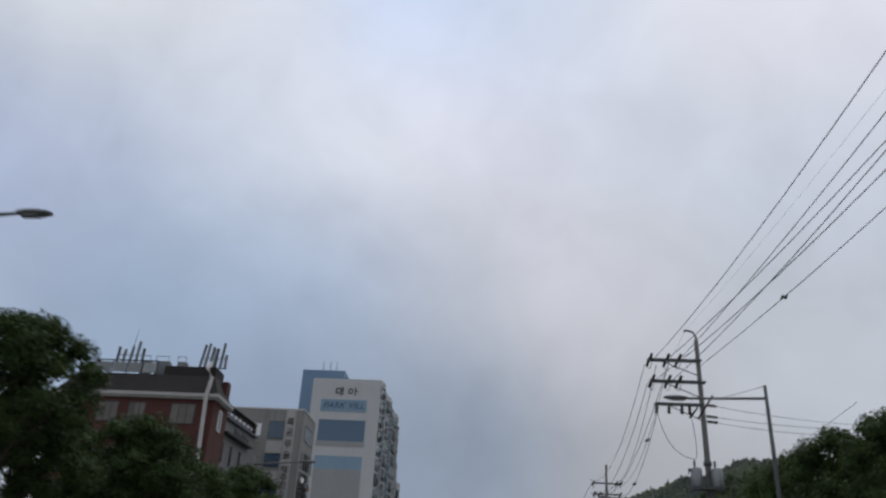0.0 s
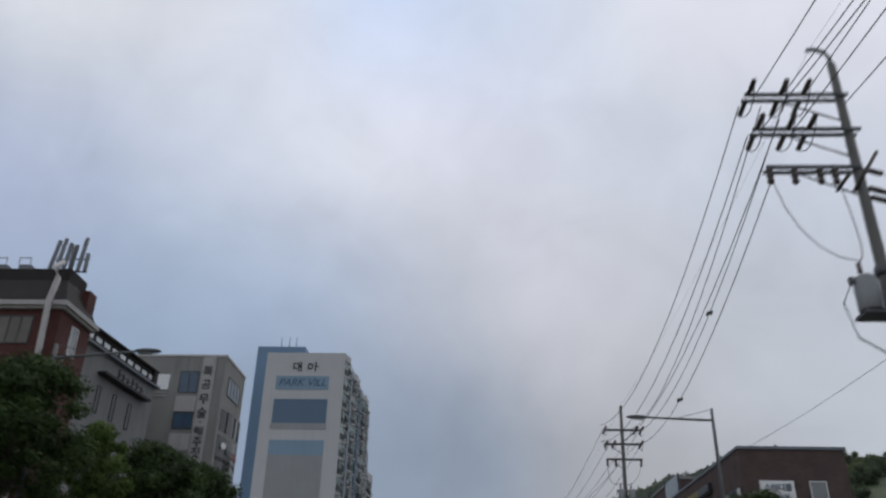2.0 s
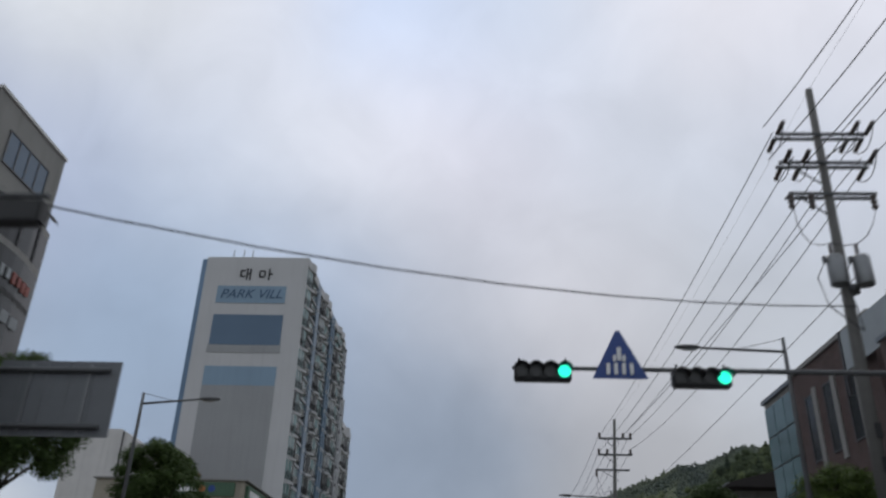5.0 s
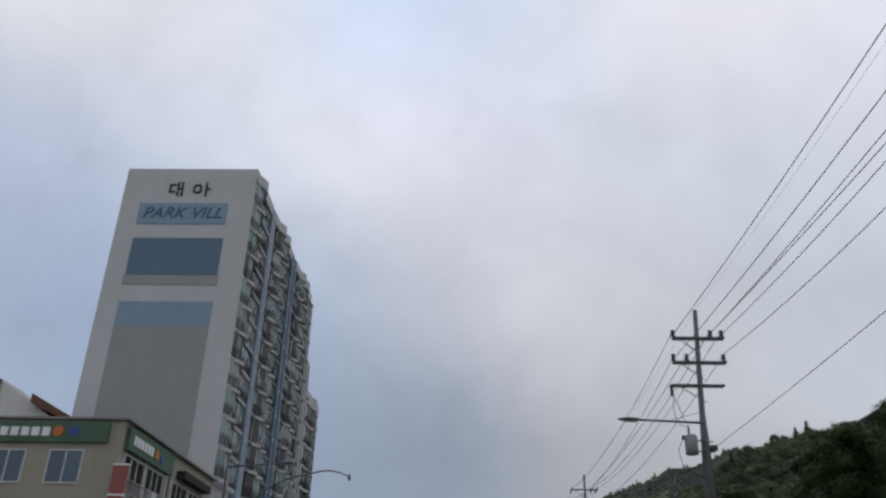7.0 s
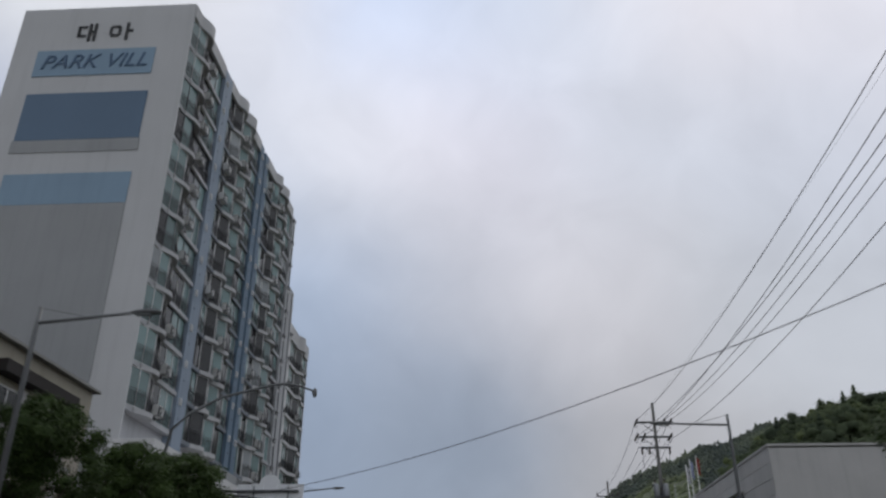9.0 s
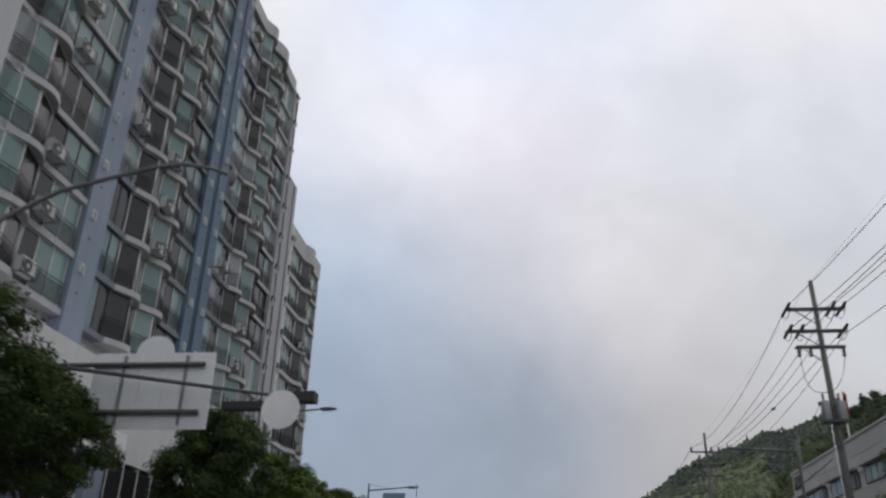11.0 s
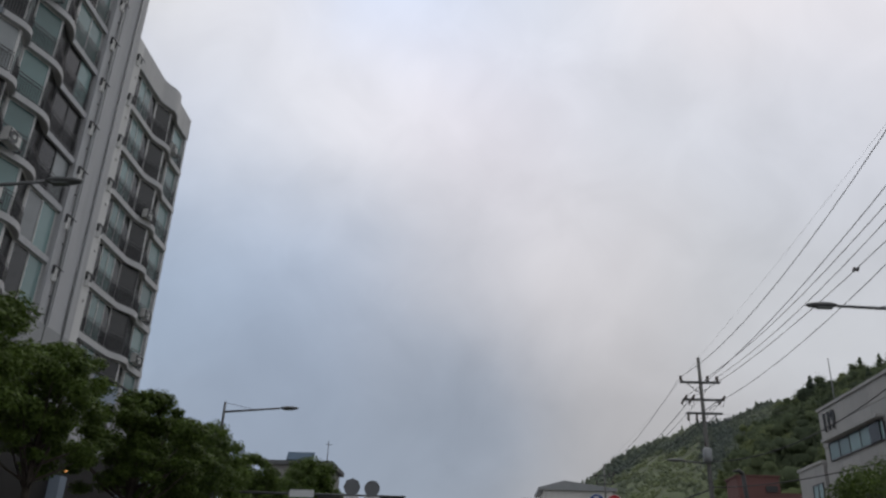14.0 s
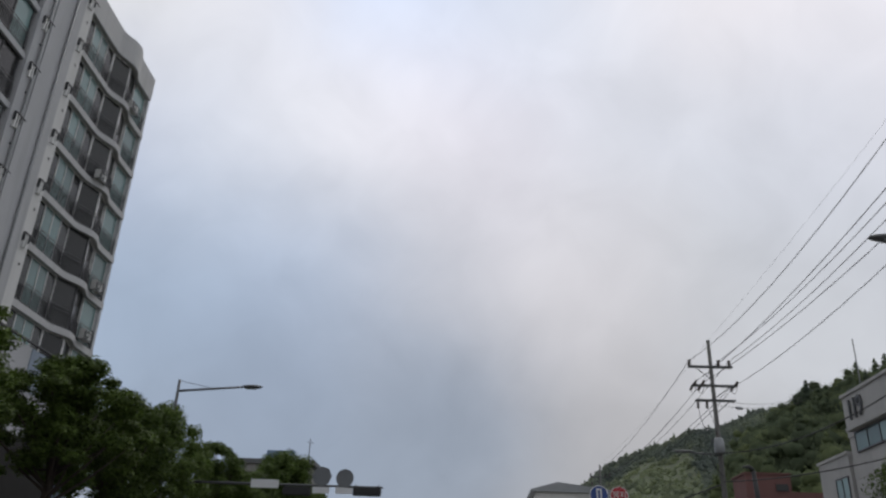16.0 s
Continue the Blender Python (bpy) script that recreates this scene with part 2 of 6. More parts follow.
M = dict(
    asphalt=mat("asphalt", (0.05, 0.05, 0.052), 0.9, vary=0.2, fine=60, bump=0.5),
    paving=mat("concrete_paving", (0.26, 0.25, 0.24), 0.9, vary=0.15, bump=0.3),
    kerb=mat("kerb_stone", (0.34, 0.34, 0.33), 0.85),
    earth=mat("earth", (0.12, 0.11, 0.08), 0.95, vary=0.25, scale=0.05, fine=1.5),
    white=mat("white_render", (0.60, 0.60, 0.60), 0.8, vary=0.06, scale=0.35, stain=0.10),
    slabwhite=mat("pale_slab_edge", (0.47, 0.47, 0.48), 0.8, vary=0.08, scale=0.6, stain=0.16),
    endwall=mat("white_end_wall", (0.50, 0.505, 0.515), 0.8, vary=0.05, scale=0.25, stain=0.07),
    greywall=mat("grey_painted_wall", (0.305, 0.315, 0.322), 0.85, vary=0.07, scale=0.3, stain=0.07),
    towergrey=mat("pale_grey_tower_wall", (0.43, 0.435, 0.455), 0.85, vary=0.07, scale=0.3, stain=0.14),
    greyrender=mat("grey_stained_render", (0.20, 0.198, 0.20), 0.85, vary=0.09, scale=0.5, stain=0.2),
    bandblue=mat("slate_blue_band", (0.11, 0.17, 0.25), 0.75, vary=0.06, scale=0.3),
    bandlight=mat("pale_blue_band", (0.22, 0.32, 0.42), 0.75, vary=0.05, scale=0.3, stain=0.05),
    pierlight=mat("light_blue_pier", (0.245, 0.30, 0.375), 0.75, vary=0.06, scale=0.6, stain=0.12),
    pierdark=mat("mid_blue_pier", (0.12, 0.18, 0.25), 0.75, vary=0.07, scale=0.6, stain=0.12),
    slate=mat("slate_grey_edge", (0.17, 0.19, 0.22), 0.75, vary=0.08),
    corewall=mat("steel_blue_wall", (0.16, 0.25, 0.37), 0.8, vary=0.05, scale=0.3),
    frame_w=mat("white_window_frame", (0.62, 0.62, 0.62), 0.45, vary=0.04, bump=0.0),
    frame_d=mat("dark_window_frame", (0.05, 0.05, 0.055), 0.5, vary=0.05, bump=0.0),
    rail=mat("dark_railing", (0.06, 0.06, 0.065), 0.5, metal=0.3, bump=0.0),
    glass_t=mat("teal_tinted_glass", (0.17, 0.255, 0.255), 0.12, vary=0.1, scale=0.8, bump=0.0, per_object=0.3, spec=0.4),
    glass_d=mat("dark_glass", (0.030, 0.030, 0.031), 0.12, vary=0.2, bump=0.0, per_object=0.35, spec=0.35),
    glass_b=mat("curtained_glass", (0.25, 0.27, 0.28), 0.25, vary=0.1, bump=0.0, per_object=0.3),
    glass_e=mat("dusty_curtained_glass", (0.15, 0.135, 0.12), 0.3, vary=0.15, bump=0.0, per_object=0.3, spec=0.3),
    glass_blue=mat("blue_grey_glass", (0.06, 0.10, 0.15), 0.12, vary=0.1, bump=0.0, per_object=0.2),
    glass_green=mat("green_curtain_wall", (0.07, 0.13, 0.13), 0.15, vary=0.1, bump=0.0, per_object=0.2),
    plastic_w=mat("white_plastic", (0.55, 0.55, 0.54), 0.5, vary=0.06, stain=0.1, per_object=0.08),
    black=mat("black_plastic", (0.02, 0.02, 0.022), 0.55, vary=0.1, bump=0.0),
    steel=mat("galvanised_steel", (0.24, 0.25, 0.26), 0.5, metal=0.6, vary=0.1),
    steel_d=mat("weathered_steel", (0.10, 0.105, 0.11), 0.6, metal=0.4, vary=0.12),
    lampgrey=mat("grey_lamp_paint", (0.13, 0.135, 0.14), 0.5, metal=0.3, vary=0.08),
    concrete=mat("pole_concrete", (0.13, 0.128, 0.122), 0.9, vary=0.12, scale=2, stain=0.15),
    concrete_g=mat("weathered_concrete", (0.25, 0.246, 0.236), 0.9, vary=0.10, scale=0.5, stain=0.22),
    concrete_l=mat("pale_stone_cladding", (0.56, 0.55, 0.54), 0.8, vary=0.08, scale=0.6, stain=0.14, per_object=0.05),
    station=mat("grey_stone_cladding", (0.39, 0.385, 0.38), 0.8, vary=0.08, scale=0.6, stain=0.14, per_object=0.08),
    cream=mat("cream_render", (0.335, 0.308, 0.252), 0.85, vary=0.08, scale=0.4, stain=0.15),
    insul=mat("brown_porcelain", (0.05, 0.035, 0.03), 0.3, bump=0.0),
    cable=mat("black_cable", (0.025, 0.025, 0.027), 0.6, bump=0.0),
    brick=brick_mat("red_brick", (0.104, 0.025, 0.020), (0.077, 0.020, 0.0165), (0.063, 0.047, 0.041)),
    brick_d=brick_mat("brown_brick", (0.098, 0.058, 0.053), (0.074, 0.046, 0.043), (0.085, 0.075, 0.07)),
    shingle=mat("dark_shingles", (0.025, 0.021, 0.0205), 0.9, vary=0.2, fine=9, bump=0.6),
    cornice=mat("white_cornice", (0.40, 0.385, 0.38), 0.8, stain=0.15),
    pipe=mat("white_pipe", (0.46, 0.44, 0.43), 0.6, stain=0.1),
    sign_blue=mat("sign_blue", (0.02, 0.06, 0.25), 0.4, bump=0.0),
    sign_red=mat("sign_red", (0.45, 0.02, 0.03), 0.4, bump=0.0),
    sign_green=mat("sign_green", (0.055, 0.115, 0.07), 0.6, vary=0.2, stain=0.2, bump=0.0),
    sign_white=mat("sign_white", (0.78, 0.78, 0.78), 0.5, bump=0.0),
    sign_back=mat("bare_sign_back", (0.70, 0.71, 0.73), 0.5, metal=0.1, vary=0.06),
    sign_grey=mat("grey_sign_back", (0.17, 0.18, 0.195), 0.55, metal=0.2, vary=0.08),
    ink=mat("dark_lettering", (0.02, 0.02, 0.022), 0.6, bump=0.0),
    ink_blue=mat("navy_lettering", (0.055, 0.105, 0.18), 0.6, bump=0.0),
    yellow=mat("yellow_sign", (0.55, 0.33, 0.04), 0.5, bump=0.0),
    gold=mat("brass_lettering", (0.30, 0.23, 0.09), 0.45, metal=0.3, bump=0.0),
    orange=mat("orange_sign", (0.55, 0.14, 0.03), 0.5, bump=0.0),
    green_lit=mat("lit_green_lens", (0.02, 0.4, 0.25), 0.3, emit=((0.02, 1.0, 0.62), 1.3), bump=0.0, vary=0.0),
    lens_off=mat("unlit_lens", (0.03, 0.03, 0.03), 0.25, bump=0.0),
    warm_lit=mat("lit_shop_tube", (0.5, 0.3, 0.15), 0.4, emit=((1.0, 0.45, 0.16), 1.6), bump=0.0, vary=0.0),
    white_lit=mat("lit_shop_bulb", (0.5, 0.5, 0.5), 0.4, emit=((0.9, 1.0, 0.92), 1.6), bump=0.0, vary=0.0),
    flag_r=mat("red_flag_cloth", (0.42, 0.09, 0.08), 0.9),
    flag_b=mat("blue_flag_cloth", (0.42, 0.46, 0.62), 0.9),
    flag_w=mat("white_flag_cloth", (0.62, 0.62, 0.66), 0.9),
    pink=mat("pink_banner", (0.55, 0.25, 0.27), 0.8),
    redwall=mat("dull_red_wall", (0.135, 0.062, 0.058), 0.85, vary=0.08, scale=0.4, stain=0.1),
    bark=mat("bark", (0.06, 0.048, 0.038), 0.95, vary=0.3, scale=4, fine=30, bump=0.7),
    leaf=leaf_mat("street_tree_leaf", (0.018, 0.034, 0.009), (0.125, 0.185, 0.042), patch=1.0, top=1.25),
    darkleaf=leaf_mat("evergreen_leaf", (0.012, 0.024, 0.008), (0.074, 0.116, 0.034), patch=1.0, top=1.3),
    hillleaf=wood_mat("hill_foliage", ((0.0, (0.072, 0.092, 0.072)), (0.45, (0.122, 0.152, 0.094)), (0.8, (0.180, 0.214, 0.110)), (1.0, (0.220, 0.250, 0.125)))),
    # distance haze is put into these paler, bluer greens
    hazeleaf=wood_mat("far_hill_foliage", ((0.0, (0.150, 0.178, 0.165)), (0.5, (0.215, 0.248, 0.200)), (1.0, (0.30, 0.345, 0.205)))),
    hillground=mat("grassy_slope", (0.074, 0.094, 0.046), 0.95, vary=0.4, scale=0.02, fine=0.4),
    dull_red=mat("dull_red_sign", (0.26, 0.08, 0.065), 0.6, bump=0.0),
    brownroof=mat("brown_roof_sheet", (0.12, 0.055, 0.035), 0.8, vary=0.2),
    glass_y=mat("yellow_green_film", (0.17, 0.17, 0.065), 0.3, vary=0.15, bump=0.0),
    # near-black base colour stands in for shade in the shop recess
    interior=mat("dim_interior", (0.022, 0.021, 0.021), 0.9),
)


# ---- builders ----
ORG = {}


def box(bm, x0, x1, y0, y1, z0, z1):
    v = [bm.verts.new((x, y, z)) for z in (z0, z1) for x, y in ((x0, y0), (x1, y0), (x1, y1), (x0, y1))]
    for f in ((3, 2, 1, 0), (4, 5, 6, 7), (0, 1, 5, 4), (1, 2, 6, 5), (2, 3, 7, 6), (3, 0, 4, 7)):
        bm.faces.new([v[i] for i in f])


def prism(bm, pts, z0, z1):
    """An upright prism on a counter-clockwise plan."""
    lo, hi = [bm.verts.new((x, y, z0)) for x, y in pts], [bm.verts.new((x, y, z1)) for x, y in pts]
    bm.faces.new(lo[::-1]), bm.faces.new(hi)
    for i in range(len(pts)):
        j = (i + 1) % len(pts)
        bm.faces.new((lo[i], lo[j], hi[j], hi[i]))


def tube(bm, pts, radii, n=8, cap=True):
    """A round bar along points, with a radius at each."""
    pts = [Vector(p) for p in pts]
    if isinstance(radii, (int, float)):
        radii = [radii] * len(pts)
    rings = []
    for i, p in enumerate(pts):
        d = (pts[min(i + 1, len(pts) - 1)] - pts[max(i - 1, 0)]).normalized()
        a = d.cross(Vector((0, 0, 1)) if abs(d.z) < 0.9 else Vector((0, 1, 0))).normalized()
        c = d.cross(a)
        rings.append([bm.verts.new(p + radii[i] * (a * math.cos(k * 2 * math.pi / n) + c * math.sin(k * 2 * math.pi / n))) for k in range(n)])
    for r, s in zip(rings, rings[1:]):
        for k in range(n):
            f = bm.faces.new((r[k], r[(k + 1) % n], s[(k + 1) % n], s[k]))
            f.smooth = n > 5
    if cap:
        bm.faces.new(rings[0][::-1]), bm.faces.new(rings[-1])


def blob(bm, centre, size, seg=16, rings=10):
    m = Matrix.LocRotScale(centre, None, size)
    bmesh.ops.create_uvsphere(bm, u_segments=seg, v_segments=rings, radius=1, matrix=m)
    for f in bm.faces:
        f.smooth = True


def mesh_of(name, bm, material):
    bmesh.ops.recalc_face_normals(bm, faces=bm.faces)
    me = bpy.data.meshes.new(name)
    bm.to_mesh(me)
    bm.free()
    me.materials.append(material)
    return me


def thing(name, base, label, category, group="", kind=""):
    ob = new(name)
    ob.location = base
    ob.empty_display_size = 0.3
    ORG[ob.name] = Vector(base)
    return tagged(ob, label, category, group, kind)


def part(name, bm, material, parent, label=""):
    """Links a bmesh, drawn in the world's coordinates, as one mesh under a thing or a part."""
    org = ORG[parent.name]
    bmesh.ops.translate(bm, verts=bm.verts, vec=-org)
    ob = new(name, mesh_of(name, bm, material))
    ob.parent = parent
    ORG[ob.name] = org
    return tagged(ob, label)


def piece(name, me, parent, at, turn=0.0, scale=(1, 1, 1), label=""):
    """Links a shared mesh under a thing or a part, at a place in the world."""
    ob = new(name, me)
    ob.parent = parent
    ob.matrix_basis = Matrix.LocRotScale(Vector(at) - ORG[parent.name], Euler((0, 0, turn)), scale)
    ORG[ob.name] = Vector(at)
    return tagged(ob, label)


def lattice(us, zs, solid, half):
    """One joined frame in the plane y = 0: the cells of a grid for which solid(i, j) holds, made solid."""
    bm = bmesh.new()
    vs = {}

    def v(i, j, s):
        if (i, j, s) not in vs:
            vs[i, j, s] = bm.verts.new((us[i], s * half, zs[j]))
        return vs[i, j, s]

    n, m = len(us) - 1, len(zs) - 1
    full = {(i, j) for i in range(n) for j in range(m) if solid(i, j)}
    for i, j in full:
        for s in (-1, 1):
            bm.faces.new([v(a, b, s) for a, b in ((i, j), (i + 1, j), (i + 1, j + 1), (i, j + 1))])
        for di, dj, a, b in ((-1, 0, (i, j), (i, j + 1)), (1, 0, (i + 1, j), (i + 1, j + 1)), (0, -1, (i, j), (i + 1, j)), (0, 1, (i, j + 1), (i + 1, j + 1))):
            if (i + di, j + dj) not in full:
                bm.faces.new((v(*a, -1), v(*b, -1), v(*b, 1), v(*a, 1)))
    return bm


def window_frame(w, h, panes, t=0.06, half=0.05, transom=None):
    us = []
    for i in range(panes + 1):
        c = -w / 2 + t / 2 + (w - t) * i / panes
        us += [c - t / 2, c + t / 2]
    zs = [0, t] + ([transom, transom + 0.05] if transom else []) + [h - t, h]
    rows = {0, len(zs) - 2} | ({2} if transom else set())
    return lattice(us, zs, lambda i, j: i % 2 == 0 or j in rows, half)


def boxes(*rows):
    bm = bmesh.new()
    for r in rows:
        box(bm, *r)
    return bm


def tubed(pts, radii, n=8):
    bm = bmesh.new()
    tube(bm, pts, radii, n)
    return bm


def solo(name, bm, material, base, label, category, group="", kind=""):
    """A thing that is one mesh, drawn in the world's coordinates."""
    bmesh.ops.translate(bm, verts=bm.verts, vec=-Vector(base))
    ob = new(name, mesh_of(name, bm, material))
    ob.location = base
    ORG[ob.name] = Vector(base)
    return tagged(ob, label, category, group, kind)


def lettering(name, body, size, material, parent, at, rot, label="", shear=0.0, wide=1.0, depth=0.03):
    """Raised letters; rot turns them from lying flat to standing on their wall."""
    cu = bpy.data.curves.new(name, "FONT")
    cu.body, cu.size, cu.shear, cu.extrude = body, size, shear, depth
    cu.align_x, cu.align_y = "CENTER", "CENTER"
    tmp = bpy.data.objects.new("tmp", cu)
    me = bpy.data.meshes.new_from_object(tmp)
    bpy.data.objects.remove(tmp)
    me.name = name
    me.materials.clear()
    me.materials.append(material)
    ob = new(name, me)
    ob.parent = parent
    ob.matrix_basis = Matrix.LocRotScale(Vector(at) - ORG[parent.name], Euler([radians(a) for a in rot]), (wide, 1, 1))
    ORG[ob.name] = ORG[parent.name]
    return tagged(ob, label)


GY = (-4000, 40, 60, 78, 90, 118, 150, 4000)
GZ = (0.0, 0.05, 0.35, 0.85, 1.15, 2.15, 2.15, 2.15)


def ground_z(y):
    return float(np.interp(y, GY, GZ))


# ---- ground ----
def strip(name, x0, x1, lift, thick, material, label, category, ys):
    bm = bmesh.new()
    rows = [[bm.verts.new((x, y, ground_z(y) + lift - d)) for x, d in ((x0, thick), (x0, 0), (x1, 0), (x1, thick))] for y in ys]
    for a, b in zip(rows, rows[1:]):
        for k in range(3):
            bm.faces.new((a[k], a[k + 1], b[k + 1], b[k]))
    for r in (rows[0], rows[-1]):
        bm.faces.new(r)
    return solo(name, bm, material, (0, 0, 0), label, category, kind="structure")


near_ys = [-60, -30, 0, 20, 40, 50, 60, 70, 78, 84, 90, 97, 104, 111, 118, 135, 160, 200, 260, 330]
gm = bmesh.new()
gx = (-3000, -300, -60, -20, 20, 60, 300, 3000)
grid = [[gm.verts.new((x, y, ground_z(y) - 0.12)) for x in gx] for y in [-3000, -400] + near_ys + [600, 1500, 4000]]
for a, b in zip(grid, grid[1:]):
    for k in range(len(gx) - 1):
        gm.faces.new((a[k], a[k + 1], b[k + 1], b[k]))
solo("ground", gm, M["earth"], (0, 0, 0), "bare earth ground round the street", "ground", kind="structure")
strip("road", -12.4, 8.0, 0.0, 0.1, M["asphalt"], "plain dark asphalt road rising gently ahead", "road", near_ys)
for nm, a, b in (("pavement", 8.2, 14.2), ("pavement", -17.0, -12.6)):
    strip(nm, a, b, 0.15, 0.26, M["paving"], "grey concrete pavement beside the road", "pavement", near_ys)
for a, b in ((8.0, 8.2), (-12.6, -12.4)):
    strip("kerb", a, b, 0.16, 0.27, M["kerb"], "pale stone kerb between road and pavement", "kerb", near_ys)


# ---- apartment tower ----
XF = -21.25
FLOOR = 2.65
LEVELS = [15.06 + FLOOR * k for k in range(12)]
LAST = 188.8
WING_FLOOR = 2.716
WING_LEVEL = 15.47
BUMPS = ((146.6, 149.2), (156.3, 158.7), (158.9, 161.2), (169.2, 171.2), (171.3, 174.2))


def ease(y, a, b):
    u = min(1.0, max(0.0, (y - a) / (b - a)))
    return u * u * (3 - 2 * u)


def facade_x(y):
    if y > 180:
        return XF + 0.46 * ease(y, 184.1, 185.5) - 0.34 * ease(y, 185.7, 186.9)
    out = 0.0
    for a, b in BUMPS:
        if a < y < b:
            u = (y - a) / (b - a)
            out = 0.48 * math.sin(math.pi * u ** 1.2)
    return XF + out


tower = thing("apartment_tower", (-28, 165, 2.1), "tall white apartment tower with wavy balcony edges and blue piers", "apartment building")
body = bmesh.new()
box(body, -34.2, -21.75, 145.6, 177.9, 2.0, 44.3)
part("body_wall", body, M["towergrey"], tower, "grey rendered wall behind the windows")
part("end_wall", boxes((-34.2, -21.2, 145.44, 145.6, 2.0, 45.1)), M["endwall"], tower, "white gable wall with blue bands")
part("end_panel", boxes((-32.25, -23.55, 145.38, 145.44, 12.0, 28.3)), M["greywall"], tower, "large pale grey painted field")
part("end_band", boxes((-32.25, -23.55, 145.37, 145.44, 28.3, 30.65)), M["bandlight"], tower, "pale blue painted band")
part("end_band", boxes((-32.25, -23.55, 145.37, 145.44, 33.35, 37.25)), M["bandblue"], tower, "slate blue painted band")
part("end_strip", boxes((-32.4, -23.45, 145.38, 145.44, 32.35, 33.33)), M["greywall"], tower, "grey painted strip")
name_band = part("name_band", boxes((-32.3, -23.6, 145.37, 145.44, 38.8, 41.1)), M["bandlight"], tower, "pale blue band with navy lettering")
lettering("lettering", "PARK VILL", 1.72, M["ink_blue"], name_band, (-27.95, 145.34, 39.95), (90, 0, 0), "navy slanted lettering", shear=0.3, wide=1.0)
emblem = part("emblem", boxes((-27.8, -27.6, 145.40, 145.44, 42.55, 42.65)), M["endwall"], tower, "dark strokes of the builder's mark")
for r in ((-29.7, -29.5, 43.3, 42.3), (-29.7, -29.05, 42.5, 42.3), (-29.7, -29.05, 43.3, 43.1), (-28.9, -28.7, 43.5, 41.9), (-28.7, -28.5, 42.85, 42.65), (-28.5, -28.3, 43.5, 41.9),
          (-27.3, -27.1, 43.1, 42.4), (-26.65, -26.45, 43.1, 42.4), (-27.2, -26.55, 43.25, 43.05), (-27.2, -26.55, 42.45, 42.25), (-26.1, -25.9, 43.5, 41.9), (-25.9, -25.55, 42.85, 42.65)):
    part("stroke", boxes((r[0], r[1], 145.36, 145.44, r[3], r[2])), M["ink"], emblem)

wing_top, step_top = 33.12, 36.35
part("wing_wall", boxes((-33.5, -21.75, 180.0, 188.7, 2.0, 32.9)), M["towergrey"], tower)
part("stair_wall", boxes((-33.0, -21.05, 177.9, 180.0, 2.0, step_top)), M["towergrey"], tower, "plain grey stair wall between the blocks")
part("core_wall", boxes((-39.3, -30.6, 157.0, 170.0, 2.0, 50.3)), M["corewall"], tower, "steel blue lift core above the roof")
for x in (-35.6, -34.1, -32.8):
    part("aerial", tubed([(x, 159, 50.2), (x, 159, 52.8)], [0.10, 0.06], 6), M["steel"], tower)


def edge_band(name, y0, y1, z0, z1, material, deep=0.9, step=0.22, out=0.0):
    """A strip of the facade that follows the balcony's plan."""
    n = max(1, int((y1 - y0) / step))
    ys = [y0 + (y1 - y0) * i / n for i in range(n + 1)]
    bm = bmesh.new()
    tops = [z1(y) if callable(z1) else z1 for y in ys]
    rows = [[bm.verts.new(c) for c in ((XF - deep, y, z0), (facade_x(y) + out, y, z0), (facade_x(y) + out, y, zt), (XF - deep, y, zt))] for y, zt in zip(ys, tops)]
    for a, b in zip(rows, rows[1:]):
        for k in range(4):
            bm.faces.new((a[k], b[k], b[(k + 1) % 4], a[(k + 1) % 4]))
    bm.faces.new(rows[0]), bm.faces.new(rows[-1][::-1])
    return part(name, bm, material, tower)


PIERS = ((152.75, 154.45, "pierlight"), (163.75, 164.75, "pierdark"), (165.35, 166.45, "pierdark"), (176.95, 177.9, "towergrey"), (180.0, 180.85, "white"))
# name of a run, its ends, top level, and the window bays in it
RUNS = (
    (145.6, 152.75, 11, ((145.66, 147.7, "tt"), (147.7, 149.2, "d"), (149.3, 152.65, "dtt"))),
    (154.45, 163.75, 11, ((154.55, 156.25, "td"), (156.3, 157.5, "d"), (157.5, 158.7, "b"), (158.9, 160.0, "t"), (160.0, 161.2, "d"), (161.3, 163.65, "dt"))),
    (166.45, 176.95, 11, ((166.55, 169.15, "td"), (169.2, 170.2, "d"), (170.2, 171.2, "b"), (171.3, 172.75, "t"), (172.75, 174.2, "d"), (174.3, 176.85, "dt"))),
    (180.85, LAST, 6, ((180.95, 184.2, "dttd"), (184.2, 185.5, "d"), (185.5, 186.8, "d"), (187.0, 188.6, "t"))),
)
NOTCH = {158.9: 158.8, 171.3: 171.25, 149.3: 149.3}
for y0, y1, m in PIERS:
    top = {176.95: 44.3, 180.0: wing_top}.get(y0, 44.9)
    pier = part("pier", boxes((-22.0, XF + 0.14, y0, y1, 2.2, top)), M[m], tower, {"pierlight": "light blue painted pier", "pierdark": "mid blue painted pier"}.get(m, ""))
part("pier_recess", boxes((-22.0, XF - 0.05, 164.75, 165.35, 2.2, 44.6)), M["slate"], tower, "slate recess with drain pipes")
for y in (164.95, 165.18):
    part("drain_pipe", tubed([(XF + 0.03, y, 4), (XF + 0.03, y, 44.4)], 0.055, 6), M["pierdark"], tower)
part("drain_pipe", tubed([(XF + 0.22, 177.6, 4), (XF + 0.22, 177.6, 44.0)], 0.06, 6), M["steel"], tower)
part("corner_post", boxes((-22.0, XF + 0.16, 188.62, LAST + 0.04, 10.0, 31.5)), M["towergrey"], tower)
part("drain_pipe", tubed([(-20.98, 179.2, 4), (-20.98, 179.2, 36.0)], 0.06, 6), M["steel"], tower)

